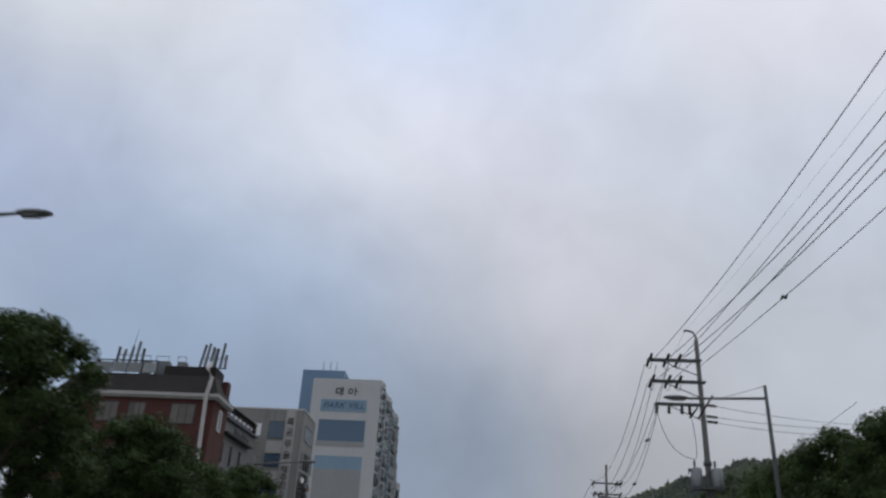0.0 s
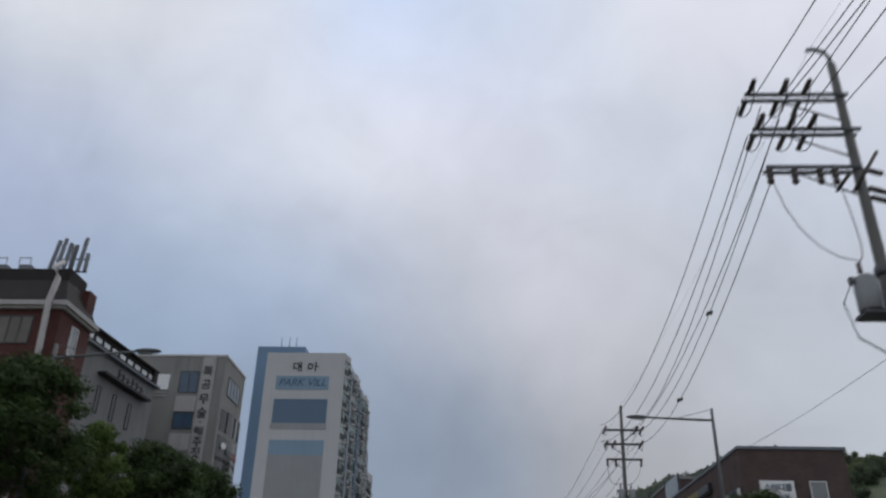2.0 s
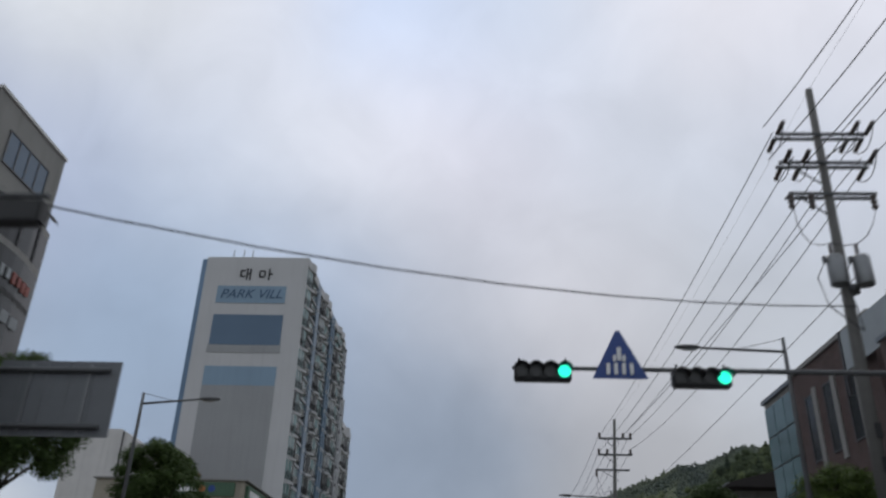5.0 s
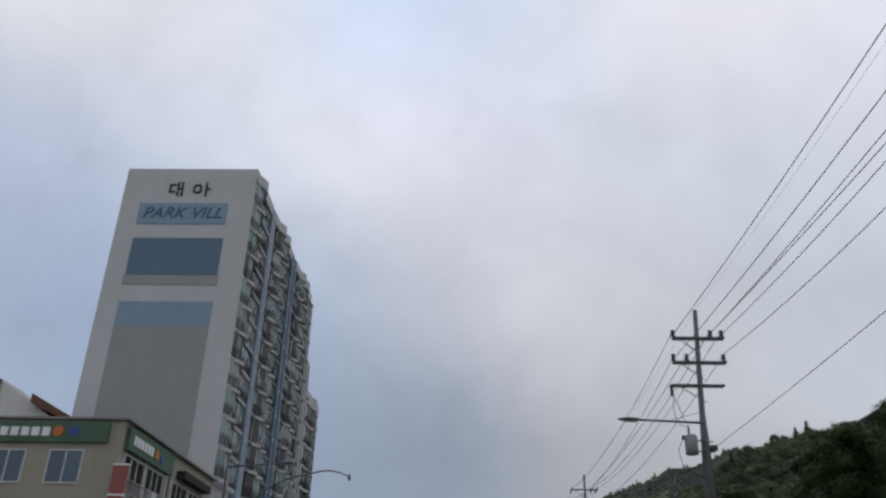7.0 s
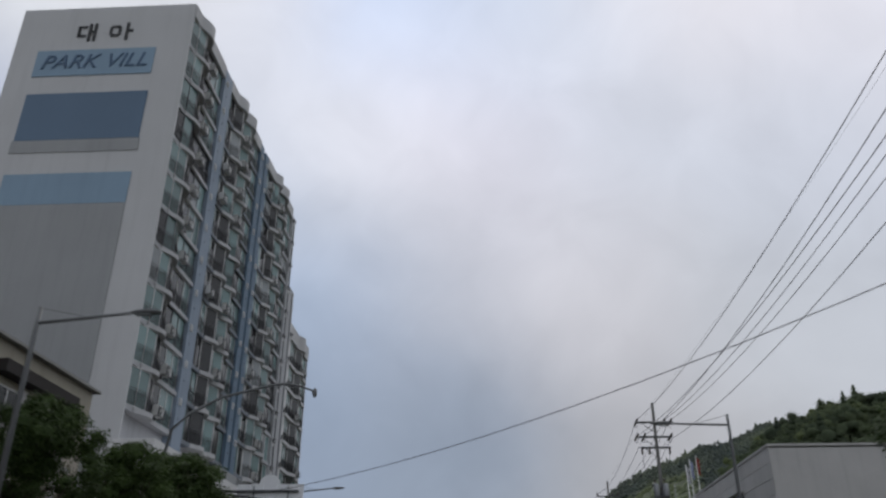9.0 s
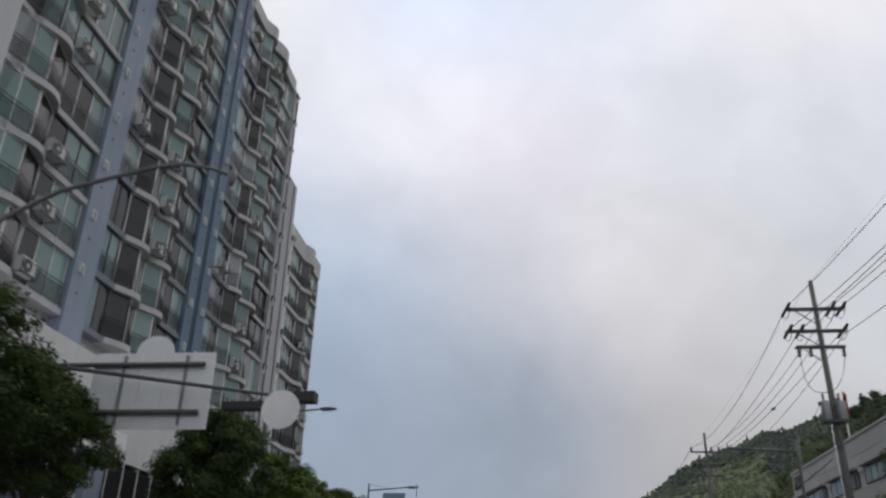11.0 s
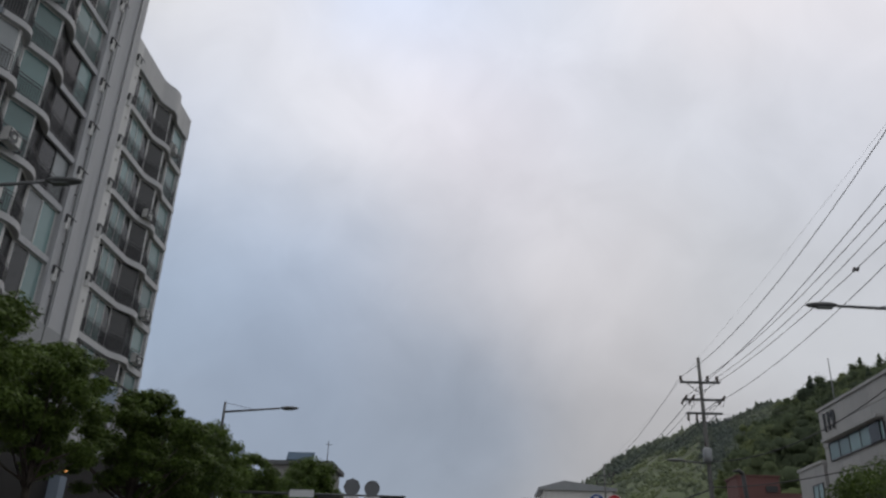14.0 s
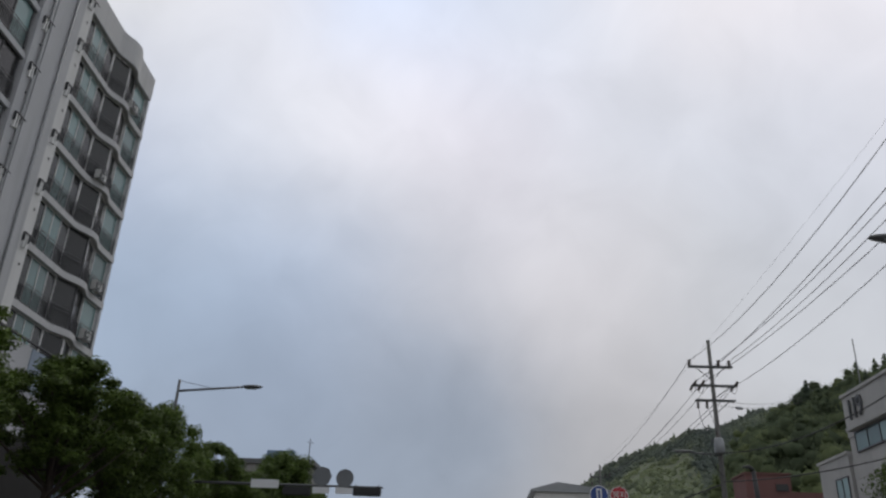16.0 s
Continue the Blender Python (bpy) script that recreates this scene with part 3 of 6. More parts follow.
WIN = {}


def win_meshes(w, h, panes):
    key = (round(w, 2), round(h, 2), panes)
    if key not in WIN:
        t = 0.06
        fr = window_frame(w, h, panes, t, 0.05)
        pw = (w - t) / panes - t
        pn = bmesh.new()
        box(pn, -pw / 2, pw / 2, -0.012, 0.012, t, h - t)
        us = []
        for i in range(int(w / 0.13) + 1):
            us += [-w / 2 + 0.13 * i, -w / 2 + 0.13 * i + 0.018]
        ra = lattice(us, [0.1, 0.14, 0.86, 0.9, 1.02, 1.06], lambda a, b: (a % 2 == 0 and (b < 3 or a % 12 == 0)) or b in (0, 2, 4), 0.012)
        frame_mesh = {c: mesh_of("window_frame", fr.copy(), M[c]) for c in ("frame_w", "frame_d")}
        pane_mesh = {c: mesh_of("pane", pn.copy(), M[c]) for c in ("glass_t", "glass_d", "glass_b")}
        WIN[key] = (frame_mesh, pane_mesh, mesh_of("railing", ra, M["rail"]), pw)
    return WIN[key]


ac_b = boxes((-0.42, 0.42, -0.17, 0.17, 0, 0.62))
bmesh.ops.bevel(ac_b, geom=ac_b.edges[:], offset=0.03, segments=2, affect="EDGES")
AC_BODY = mesh_of("air_conditioner", ac_b, M["plastic_w"])
ac_f = bmesh.new()
bmesh.ops.create_cone(ac_f, cap_ends=True, segments=20, radius1=0.25, radius2=0.25, depth=0.03, matrix=Matrix.Translation((-0.1, -0.18, 0.31)) @ Matrix.Rotation(radians(90), 4, "X"))
AC_FAN = mesh_of("fan_grille", ac_f, M["steel_d"])
ac_h = bmesh.new()
bmesh.ops.create_cone(ac_h, cap_ends=True, segments=12, radius1=0.08, radius2=0.08, depth=0.04, matrix=Matrix.Translation((-0.1, -0.19, 0.31)) @ Matrix.Rotation(radians(90), 4, "X"))
AC_HUB = mesh_of("fan_hub", ac_h, M["plastic_w"])
AC_RACK = mesh_of("bracket", boxes((-0.5, 0.5, -0.26, -0.22, -0.06, 0.02), (-0.5, -0.46, -0.26, 0.5, -0.06, -0.02), (0.46, 0.5, -0.26, 0.5, -0.06, -0.02), (-0.5, -0.47, -0.26, -0.23, 0, 0.5), (0.47, 0.5, -0.26, -0.23, 0, 0.5), (-0.5, 0.5, -0.255, -0.235, 0.46, 0.49)), M["rail"])
VENT = mesh_of("vent_bracket", boxes((-0.15, 0.15, -0.1, 0, 0.30, 0.34), (-0.15, -0.12, -0.1, 0, 0.02, 0.3), (0.1, 0.38, -0.14, -0.11, 0.27, 0.30), (0.1, 0.13, -0.14, 0, 0.0, 0.3)), M["rail"])
VENT_PIPE = mesh_of("vent_pipe", boxes((-0.12, -0.05, -0.09, 0, -0.22, 0.28), (0.03, 0.09, -0.09, 0, -0.18, 0.28), (-0.12, 0.09, -0.05, 0, 0.1, 0.16)), M["frame_w"])
VENT_W = mesh_of("vent_bracket", boxes((-0.16, 0.16, -0.1, 0, 0.3, 0.36), (-0.16, -0.1, -0.12, 0, -0.1, 0.3), (0.1, 0.16, -0.12, 0, -0.1, 0.3)), M["frame_w"])
BOLT = mesh_of("vent_hole", boxes((-0.05, 0.05, -0.02, 0, -0.05, 0.05)), M["black"])

rng = random.Random(5)
for y0, y1, storeys, bays in RUNS:
    for k in range(-1 if y0 > 180 else 0, storeys + 1):
        wing = y0 > 180
        z = WING_LEVEL + WING_FLOOR * k if wing else LEVELS[0] + FLOOR * k
        last = k == storeys
        cuts = sorted({y0, y1, *[v for b in BUMPS for v in b if y0 < v < y1]})
        for a, b in zip(cuts, cuts[1:]):
            curved = any(abs(a - p) < 0.01 or abs(b - q) < 0.01 for p, q in BUMPS if p - 0.05 <= a and b <= q + 0.05)
            if last:
                continue
            edge_band("slab_edge", a, b, z - 0.25, z + (0.08 if wing else 0.04), M["slabwhite"] if (curved or wing) else M["slate" if y0 > 150 and b < 171 else "towergrey"], out=0.1 if (curved or wing) else 0.03)
        if last:
            edge_band("roof_edge", y0, y1, z - 0.2, wing_top if wing else 45.1, M["slabwhite"], deep=1.2, out=0.12)
            continue
        h = (WING_FLOOR if wing else FLOOR) - 0.29
        for a, b, tones in bays:
            xa, xb = facade_x(a + 0.02), facade_x(b - 0.02)
            mid = ((xa + xb) / 2 - 0.16, (a + b) / 2, z + 0.05)
            turn = math.atan2(b - a, xb - xa)
            w = math.hypot(b - a, xb - xa)
            panes = len(tones)
            frames, glass, railing, pw = win_meshes(w, h, panes)
            bulge = wing or any(p < (a + b) / 2 < q for p, q in BUMPS)
            win = piece("window", frames["frame_w" if rng.random() < (0.8 if bulge else 0.6) else "frame_d"], tower, mid, turn)
            for i, tone in enumerate(tones):
                off = -w / 2 + 0.03 + (w - 0.06) * (i + 0.5) / panes
                pick = {"t": "glass_t", "d": "glass_d", "b": "glass_b"}[tone]
                if not wing and rng.random() < 0.22:
                    pick = rng.choice(("glass_t", "glass_d", "glass_b"))
                p = piece("pane", glass[pick], win, mid, 0)
                p.matrix_basis = pose(off, 0, 0)
            if k >= 0 and rng.random() < (0.95 if bulge else 0.75):
                r = piece("railing", railing, win, mid)
                r.matrix_basis = pose(0, -0.16, 0)
            spot = None
            if wing:
                if (k, a) in ((0, 187.0), (1, 187.0), (3, 184.2), (5, 185.5)):
                    spot = (XF + 0.42, {187.0: 187.15, 184.2: 184.9}.get(a, 186.5))
            elif a in NOTCH and rng.random() < 0.62:
                spot = (XF + 0.42, NOTCH[a] + rng.uniform(-0.1, 0.25))
            elif tones == "td" and rng.random() < 0.25 and not wing:
                spot = (XF + 0.4, a + 0.6)
            if spot:
                ac = piece("air_conditioner", AC_BODY, tower, (*spot, z + rng.uniform(0.05, 0.2)), radians(90), (0.9, 0.9, 0.9) if wing else (1.1, 1.1, 1.1), label="white air conditioner on a dark bracket")
                for me in (AC_FAN, AC_HUB, AC_RACK):
                    piece(me.name.split(".")[0], me, ac, (0, 0, 0)).matrix_basis = Matrix()
    for k in range(storeys):
        zb = WING_LEVEL + WING_FLOOR * (k + 1) - 0.2 if y0 > 180 else LEVELS[k] + 2.0
        for yp in {145.6: (153.2,), 154.45: (164.2,), 166.45: (165.9, 177.4), 180.85: (180.4,)}[y0]:
            grow = (1.0, 1.0, 1.0) if yp < 170 else (1.35, 1.35, 1.35)
            piece("vent_bracket", VENT_W if yp < 170 else VENT, tower, (XF + 0.14, yp, zb), radians(90), grow)
            if yp > 170:
                piece("vent_pipe", VENT_PIPE, tower, (XF + 0.14, yp, zb), radians(90), grow)
            piece("vent_hole", BOLT, tower, (XF + 0.145, yp + 0.12, zb - 1.0), radians(90))

# shops under the flats
podium = thing("shop_podium", (-21, 165, 2.15), "white and grey shop podium under the tower with dim windows", "shop building")
part("fascia", boxes((-21.9, -18.9, 145.0, 162.3, 9.3, 12.9)), M["white"], podium, "plain white overhanging fascia")
# shade of a deeper recess is painted on by the wall's colour
part("lower_wall", boxes((-21.8, -20.4, 145.9, 162.3, 2.2, 12.2), (-21.8, -20.4, 162.3, 188.7, 2.2, 9.9)), M["interior"], podium, "shop fronts painted near-black for the shade of a recess")
part("upper_wall", boxes((-21.8, -21.0, 162.3, 180.0, 12.2, 14.7)), M["greywall"], podium)
part("upper_wall", boxes((-21.8, -20.95, 180.0, 188.9, 9.9, 13.9)), M["towergrey"], podium, "pale wall below the wing")
part("wall_rail", boxes((-20.99, -20.85, 180.0, 188.95, 14.05, 14.13), *[(-20.95, -20.89, 180.0 + 1.1 * k, 180.05 + 1.1 * k, 13.9, 14.05) for k in range(9)]), M["rail"], podium, "low dark rail on the wall")
part("blue_panel", boxes((-20.95, -20.9, 183.0, 185.9, 12.0, 13.88)), M["pierlight"], podium, "light blue painted panel")
for y in (150.6, 154.0, 162.0, 168.5, 174.0, 180.2, 187.0):
    part("column", boxes((-20.4, -19.2 if y < 163 else -19.9, y - 0.3, y + 0.3, 2.2, 9.3 if y < 163 else 8.4)), M["pierlight"], podium, "light blue column")
part("column", boxes((-19.4, -18.6, 152.9, 154.1, 2.2, 9.3)), M["pierlight"], podium, "light blue column")
slat = mesh_of("louvre_slat", boxes((-0.03, 0.05, -4.3, 4.3, 0, 0.07)), M["greywall"])
for i in range(18):
    piece("louvre_slat", slat, podium, (-20.97, 171.4, 12.3 + i * 0.135))
shop_pane = mesh_of("pane", boxes((-0.02, 0.02, -0.62, 0.62, 0, 1.5)), M["glass_d"])
for y in [151.6 + 1.32 * i for i in range(8)]:
    for z in (4.3, 5.9, 7.6):
        piece("pane", shop_pane, podium, (-18.95, y, z))
part("shop_frame", boxes(*[(-19.05, -18.9, 150.9 + 1.32 * i - 0.03, 150.9 + 1.32 * i + 0.03, 3, 9.3) for i in range(9)], (-19.05, -18.9, 150.9, 161.6, 5.82, 5.88), (-19.05, -18.9, 150.9, 161.6, 7.42, 7.56)), M["frame_w"], podium)
part("shop_sign", boxes((-18.9, -18.76, 151.0, 155.7, 9.35, 10.4)), M["sign_white"], podium, "white shop sign with dark bars")
for i, (a, b) in enumerate(((151.4, 151.9), (152.1, 152.7), (152.9, 153.4), (153.6, 154.1), (154.3, 154.8))):
    part("sign_bar", boxes((-18.76, -18.73, a, b, 9.6, 10.1)), M["ink"], podium)
part("lit_tube", tubed([(-20.2, 166.0, 9.05), (-20.2, 168.7, 8.75)], 0.06, 8), M["warm_lit"], podium, "lit orange shop tube lamp")
for p in ((-20.2, 164.9, 8.3), (-20.2, 166.6, 8.0), (-20.2, 171.5, 8.7), (-20.2, 172.4, 8.6), (-20.32, 188.4, 8.6)):
    bm = bmesh.new()
    blob(bm, p, (0.09, 0.09, 0.09), 10, 6)
    part("lit_bulb", bm, M["white_lit"], podium, "lit shop bulb")
for y, z in ((180.6, 9.4), (181.2, 8.8), (183.2, 9.36)):
    bm = bmesh.new()
    blob(bm, (-20.35, y, z), (0.06, 0.06, 0.07), 10, 6)
    part("lit_bulb", bm, M["warm_lit"], podium, "small warm shop bulb")
for k in range(9):
    bm = bmesh.new()
    blob(bm, (-18.6, 168.2 + 0.34 * k, 9.2 - 0.06 * math.sin(math.pi * k / 8)), (0.05, 0.05, 0.06), 10, 6)
    part("lit_bulb", bm, M["warm_lit"], podium, "small warm bulb on a string")
part("bulb_string", tubed([(-20.4, 167.6, 9.4), (-18.6, 168.1, 9.27), (-18.6, 169.6, 9.2), (-18.6, 171.1, 9.27), (-20.4, 171.6, 9.4)], 0.012, 5), M["cable"], podium)
part("banner", boxes((-20.9, -20.86, 169.9, 172.0, 11.4, 12.6)), M["pink"], podium, "faded pink banner")


# ---- buildings on the west side ----
def wall_window(parent, plane, at, u0, u1, z0, z1, out, panes=2, glass="glass_d", frame_mat="frame_w", name="window"):
    """A framed window on an upright wall. plane 'x': the wall is x = at and u runs along y; 'y': the wall is y = at. out: which way the wall faces."""
    t, d = 0.06, 0.06 * out

    def bx(a, b, c, e, n0, n1):
        lo, hi = sorted((at + n0, at + n1))
        return (lo, hi, a, b, c, e) if plane == "x" else (a, b, lo, hi, c, e)

    fr = window_frame(u1 - u0, z1 - z0, panes, t, 0.06)
    turn = Matrix.Rotation(radians(90), 4, "Z") if plane == "x" else Matrix()
    mid = (at, (u0 + u1) / 2, z0) if plane == "x" else ((u0 + u1) / 2, at, z0)
    bmesh.ops.transform(fr, matrix=Matrix.Translation(mid) @ turn, verts=fr.verts)
    win = part(name, fr, M[frame_mat], parent)
    for i in range(panes):
        a = u0 + t + (u1 - u0 - t) * i / panes
        b = u0 + (u1 - u0 - t) * (i + 1) / panes
        part("pane", boxes(bx(a, b, z0 + t, z1 - t, d * 0.2, d * 0.5)), M[glass], win)
    return win


# red brick house with a mansard roof
red = thing("red_brick_house", (-26, 64, 0.3), "red brick house with dark mansard roof and phone antennas", "house")
part("wall", boxes((-34.0, -21.6, 59.0, 62.4, 0.2, 17.0), (-34.0, -25.0, 62.4, 66.0, 0.2, 17.0)), M["brick"], red)
part("cornice", boxes((-34.3, -21.25, 58.6, 62.6, 17.14, 17.4), (-34.15, -21.4, 58.75, 62.5, 17.0, 17.14)), M["cornice"], red, "white moulded cornice")
roof = bmesh.new()
lo = [roof.verts.new(p) for p in ((-34.1, 58.8, 17.4), (-21.4, 58.8, 17.4), (-21.4, 62.5, 17.4), (-34.1, 62.5, 17.4))]
hi = [roof.verts.new(p) for p in ((-33.3, 60.0, 19.2), (-22.3, 60.0, 19.15), (-22.3, 62.4, 19.15), (-33.3, 62.4, 19.2))]
roof.faces.new(hi), roof.faces.new(lo[::-1])
for i in range(4):
    roof.faces.new((lo[i], lo[(i + 1) % 4], hi[(i + 1) % 4], hi[i]))
part("roof", roof, M["shingle"], red, "dark shingled mansard roof")
part("roof_shed", boxes((-26.6, -22.4, 60.3, 62.3, 19.15, 20.0)), M["shingle"], red, "low dark shed on the roof")
part("corner_pier", boxes((-22.2, -21.7, 61.5, 62.4, 17.4, 19.2)), M["brick"], red, "red brick corner pier")
part("downpipe", tubed([(-22.75, 59.9, 20.2), (-22.7, 59.2, 19.6), (-22.0, 58.5, 18.6), (-22.15, 58.45, 17.3), (-22.05, 58.8, 12.0), (-22.0, 58.8, 2.0)], 0.16, 10), M["pipe"], red, "bent white downpipe")
for i in range(6):
    x = -33.2 + i * 1.22
    part("rail_post", boxes((x - 0.03, x + 0.03, 59.95, 60.05, 19.15, 20.25)), M["rail"], red)
    if i < 5:
        part("rail_panel", boxes((x + 0.08, x + 1.14, 59.98, 60.02, 19.3, 20.1)), M["glass_b"], red, "dull glazed rail panel")
part("rail_top", boxes((-33.25, -27.05, 59.95, 60.05, 20.22, 20.3)), M["rail"], red)
for x0, x1 in ((-33.6, -32.0), (-30.6, -29.0), (-28.2, -26.9), (-24.9, -23.0)):
    wall_window(red, "y", 59.0, x0, x1, 15.1, 16.65, -1, 3, "glass_e", "frame_d")
    wall_window(red, "y", 59.0, x0, x1, 11.4, 13.0, -1, 3, "glass_d", "frame_d")
wall_window(red, "x", -21.6, 60.3, 61.1, 15.0, 16.6, 1, 1, "glass_b", "frame_w")


def antenna_mast(x, y, z, n, seed):
    r = random.Random(seed)
    mast = thing("phone_antenna", (x, y, z), "cluster of grey phone mast panels on the roof", "antenna", "roof antennas")
    part("mast", tubed([(x, y, z), (x, y, z + 2.6)], 0.05, 8), M["steel"], mast)
    part("ring", boxes((x - 1.1, x + 1.1, y - 0.03, y + 0.03, z + 0.9, z + 0.97), (x - 1.1, x + 1.1, y - 0.03, y + 0.03, z + 1.7, z + 1.77)), M["steel"], mast)
    for i in range(n):
        px = x - 1.05 + 2.1 * i / max(1, n - 1)
        hgt, lean = r.uniform(1.1, 2.2), r.uniform(-0.02, 0.14)
        bm = boxes((-0.1, 0.1, -0.08, 0.08, 0, hgt))
        bmesh.ops.bevel(bm, geom=bm.edges[:], offset=0.025, segments=1, affect="EDGES")
        bmesh.ops.transform(bm, matrix=Matrix.Translation((px, y - 0.16, z + r.uniform(0.7, 1.1))) @ Matrix.Rotation(lean, 4, "Y"), verts=bm.verts)
        part("panel", bm, M["sign_grey" if r.random() < 0.6 else "steel_d"], mast)
    for px in (-0.6, 0.6):
        part("strut", tubed([(x + px, y + 0.4, z), (x, y, z + 1.2)], 0.03, 6), M["steel"], mast)


antenna_mast(-22.95, 60.9, 19.15, 6, 2)
antenna_mast(-29.7, 60.6, 19.15, 5, 9)
part("whip", tubed([(-29.7, 60.6, 21.0), (-29.55, 60.6, 23.3)], [0.03, 0.015], 6), M["steel"], red)
for x, w in ((-28.6, 0.8), (-27.2, 1.1), (-25.6, 0.7)):
    part("roof_unit", boxes((x - w / 2, x + w / 2, 61, 61.6, 20.0 if x > -26.6 else 19.15, 20.6)), M["sign_grey"], red, "grey equipment box on the roof")
    part("unit_rail", boxes((x - w / 2, x + w / 2, 60.9, 60.94, 20.95, 21.0), (x - w / 2, x - w / 2 + 0.04, 60.9, 60.94, 20.6, 20.95), (x + w / 2 - 0.04, x + w / 2, 60.9, 60.94, 20.6, 20.95)), M["steel"], red)

# pale house with a black eave
pale = thing("pale_house", (-27, 74, 0.6), "stained grey rendered house with a dark gallery under its roof", "house")
part("wall", boxes((-33, -23.7, 62.6, 77.5, 0.3, 18.35)), M["greyrender"], pale)
part("gallery", boxes((-33, -23.75, 62.6, 77.45, 18.5, 19.5)), M["shingle"], pale, "dark band with a row of small windows")
part("ledge", boxes((-33.1, -23.35, 62.5, 77.75, 18.35, 18.5)), M["slate"], pale, "dark projecting ledge")
roof = bmesh.new()
pr = [(-23.5, 19.5), (-23.5, 19.62), (-26.0, 20.0), (-33.2, 20.0), (-33.2, 19.5)]
va, vb = [roof.verts.new((x, 62.5, z)) for x, z in pr], [roof.verts.new((x, 77.6, z)) for x, z in pr]
roof.faces.new(va), roof.faces.new(vb[::-1])
for i in range(5):
    roof.faces.new((va[i], vb[i], vb[(i + 1) % 5], va[(i + 1) % 5]))
part("roof", roof, M["shingle"], pale, "black low sheet roof")
for i in range(13):
    y = 63.0 + i * 1.12
    part("clerestory", boxes((-23.75, -23.71, y, y + 0.72, 18.82, 19.12)), M["sign_back"], pale, "small pale window")
part("corner_post", boxes((-23.78, -23.55, 76.9, 77.5, 18.5, 19.5)), M["shingle"], pale)
rail = part("sign_rail", boxes((-23.7, -23.1, 69.6, 76.2, 16.95, 17.1)), M["black"], pale, "black sign rail")
for i in range(6):
    y = 71.2 + i * 0.66
    h = 0.62 - 0.1 * (i % 3)
    part("sign_bar", boxes((-23.2, -23.12, y, y + 0.12, 17.1, 17.1 + h), (-23.2, -23.12, y + 0.12, y + 0.4, 17.1 + h * 0.45, 17.1 + h * 0.62)), M["ink"], rail)
for y in (69.9, 72.0, 74.2):
    wall_window(pale, "x", -23.7, y, y + 0.5, 14.5, 16.3, 1, 1, "glass_d", "frame_d")
part("downpipe", tubed([(-23.6, 67.2, 18.35), (-23.6, 67.2, 1)], 0.07, 6), M["rail"], pale)
turn = Matrix.Translation((-23.7, 77.5, 0)) @ Matrix.Rotation(radians(-4.2), 4, "Z") @ Matrix.Translation((23.7, -77.5, 0))
pale.matrix_basis = turn @ Matrix.Translation(ORG[pale.name])

# grey sports hall building
hall = thing("grey_office_block", (-24, 86, 0.9), "weathered grey concrete block with vertical dark lettering", "office building")
part("wall", boxes((-32, -20.0, 81.8, 84.2, 0.5, 22.35), (-32, -20.0, 84.2, 87.6, 0.5, 22.35)), M["concrete_g"], hall)
part("coping", boxes((-32.05, -19.93, 81.75, 87.65, 22.35, 22.5)), M["concrete_l"], hall, "pale roof coping")
part("sign_strip", boxes((-21.85, -20.75, 81.7, 81.8, 9.0, 22.3)), M["cornice"], hall, "pale vertical sign strip")
strip_part = part("sign_field", boxes((-21.8, -20.8, 81.66, 81.7, 9.1, 22.2)), M["cornice"], hall)
for ch, z in (("특", 21.0), ("공", 19.9), ("무", 18.75), ("술", 17.6), ("·", 16.9), ("BJJ", 16.3), ("주", 15.35), ("짓", 14.5), ("수", 13.65)):
    lettering("lettering", ch, 0.9 if len(ch) == 1 else 0.7, M["ink"], strip_part, (-21.3, 81.63, z), (90, 0, 0), "dark painted letter")
for i in range(2):
    part("number_bar", boxes((-21.75, -20.9, 81.62, 81.66, 12.15 - i * 0.55, 12.5 - i * 0.55)), M["dull_red"], hall)
for z0, z1 in ((19.3, 21.1), (16.4, 17.75), (13.0, 14.4), (9.8, 11.2)):
    wall_window(hall, "y", 81.8, -23.55, -22.0, z0, z1, -1, 2, "glass_blue", "frame_d")
part("recess", boxes((-26.1, -24.35, 81.7, 81.8, 19.55, 20.8)), M["sign_white"], hall, "white panel in the upper wall")
part("recess_rail", boxes((-26.1, -24.35, 81.66, 81.72, 19.0, 19.08), (-26.1, -24.35, 81.66, 81.72, 19.25, 19.33)), M["cornice"], hall)
wall_window(hall, "x", -20.0, 83.1, 86.5, 19.5, 21.1, 1, 4, "glass_blue", "frame_d")
pts = [(-20.0, 82.3)] + [(-20.0 + 0.38 * math.sin(math.pi * u), 82.3 + 5.6 * u) for u in (0.1, 0.25, 0.4, 0.55, 0.7, 0.85)] + [(-20.0, 88.0), (-20.4, 88.0), (-20.4, 82.3)]
for za, zb, m_, nm in ((18.2, 18.5, "concrete_g", "bay_sill"), (16.2, 16.5, "concrete_g", "bay_sill"), (16.5, 18.2, "glass_d", "bay_window"), (9.0, 16.2, "glass_d", "sign_window")):
    b2 = bmesh.new()
    prism(b2, pts, za, zb)
    part(nm, b2, M[m_], hall)
for y in (83.5, 85.2, 86.8):
    x = -20.0 + 0.38 * math.sin(math.pi * (y - 82.3) / 5.6)
    part("mullion", boxes((x - 0.02, x + 0.06, y - 0.05, y + 0.05, 16.5, 18.2)), M["frame_d"], hall)
def bay_x(y):
    return -20.0 + 0.38 * math.sin(math.pi * min(1, max(0, (y - 82.3) / 5.6)))


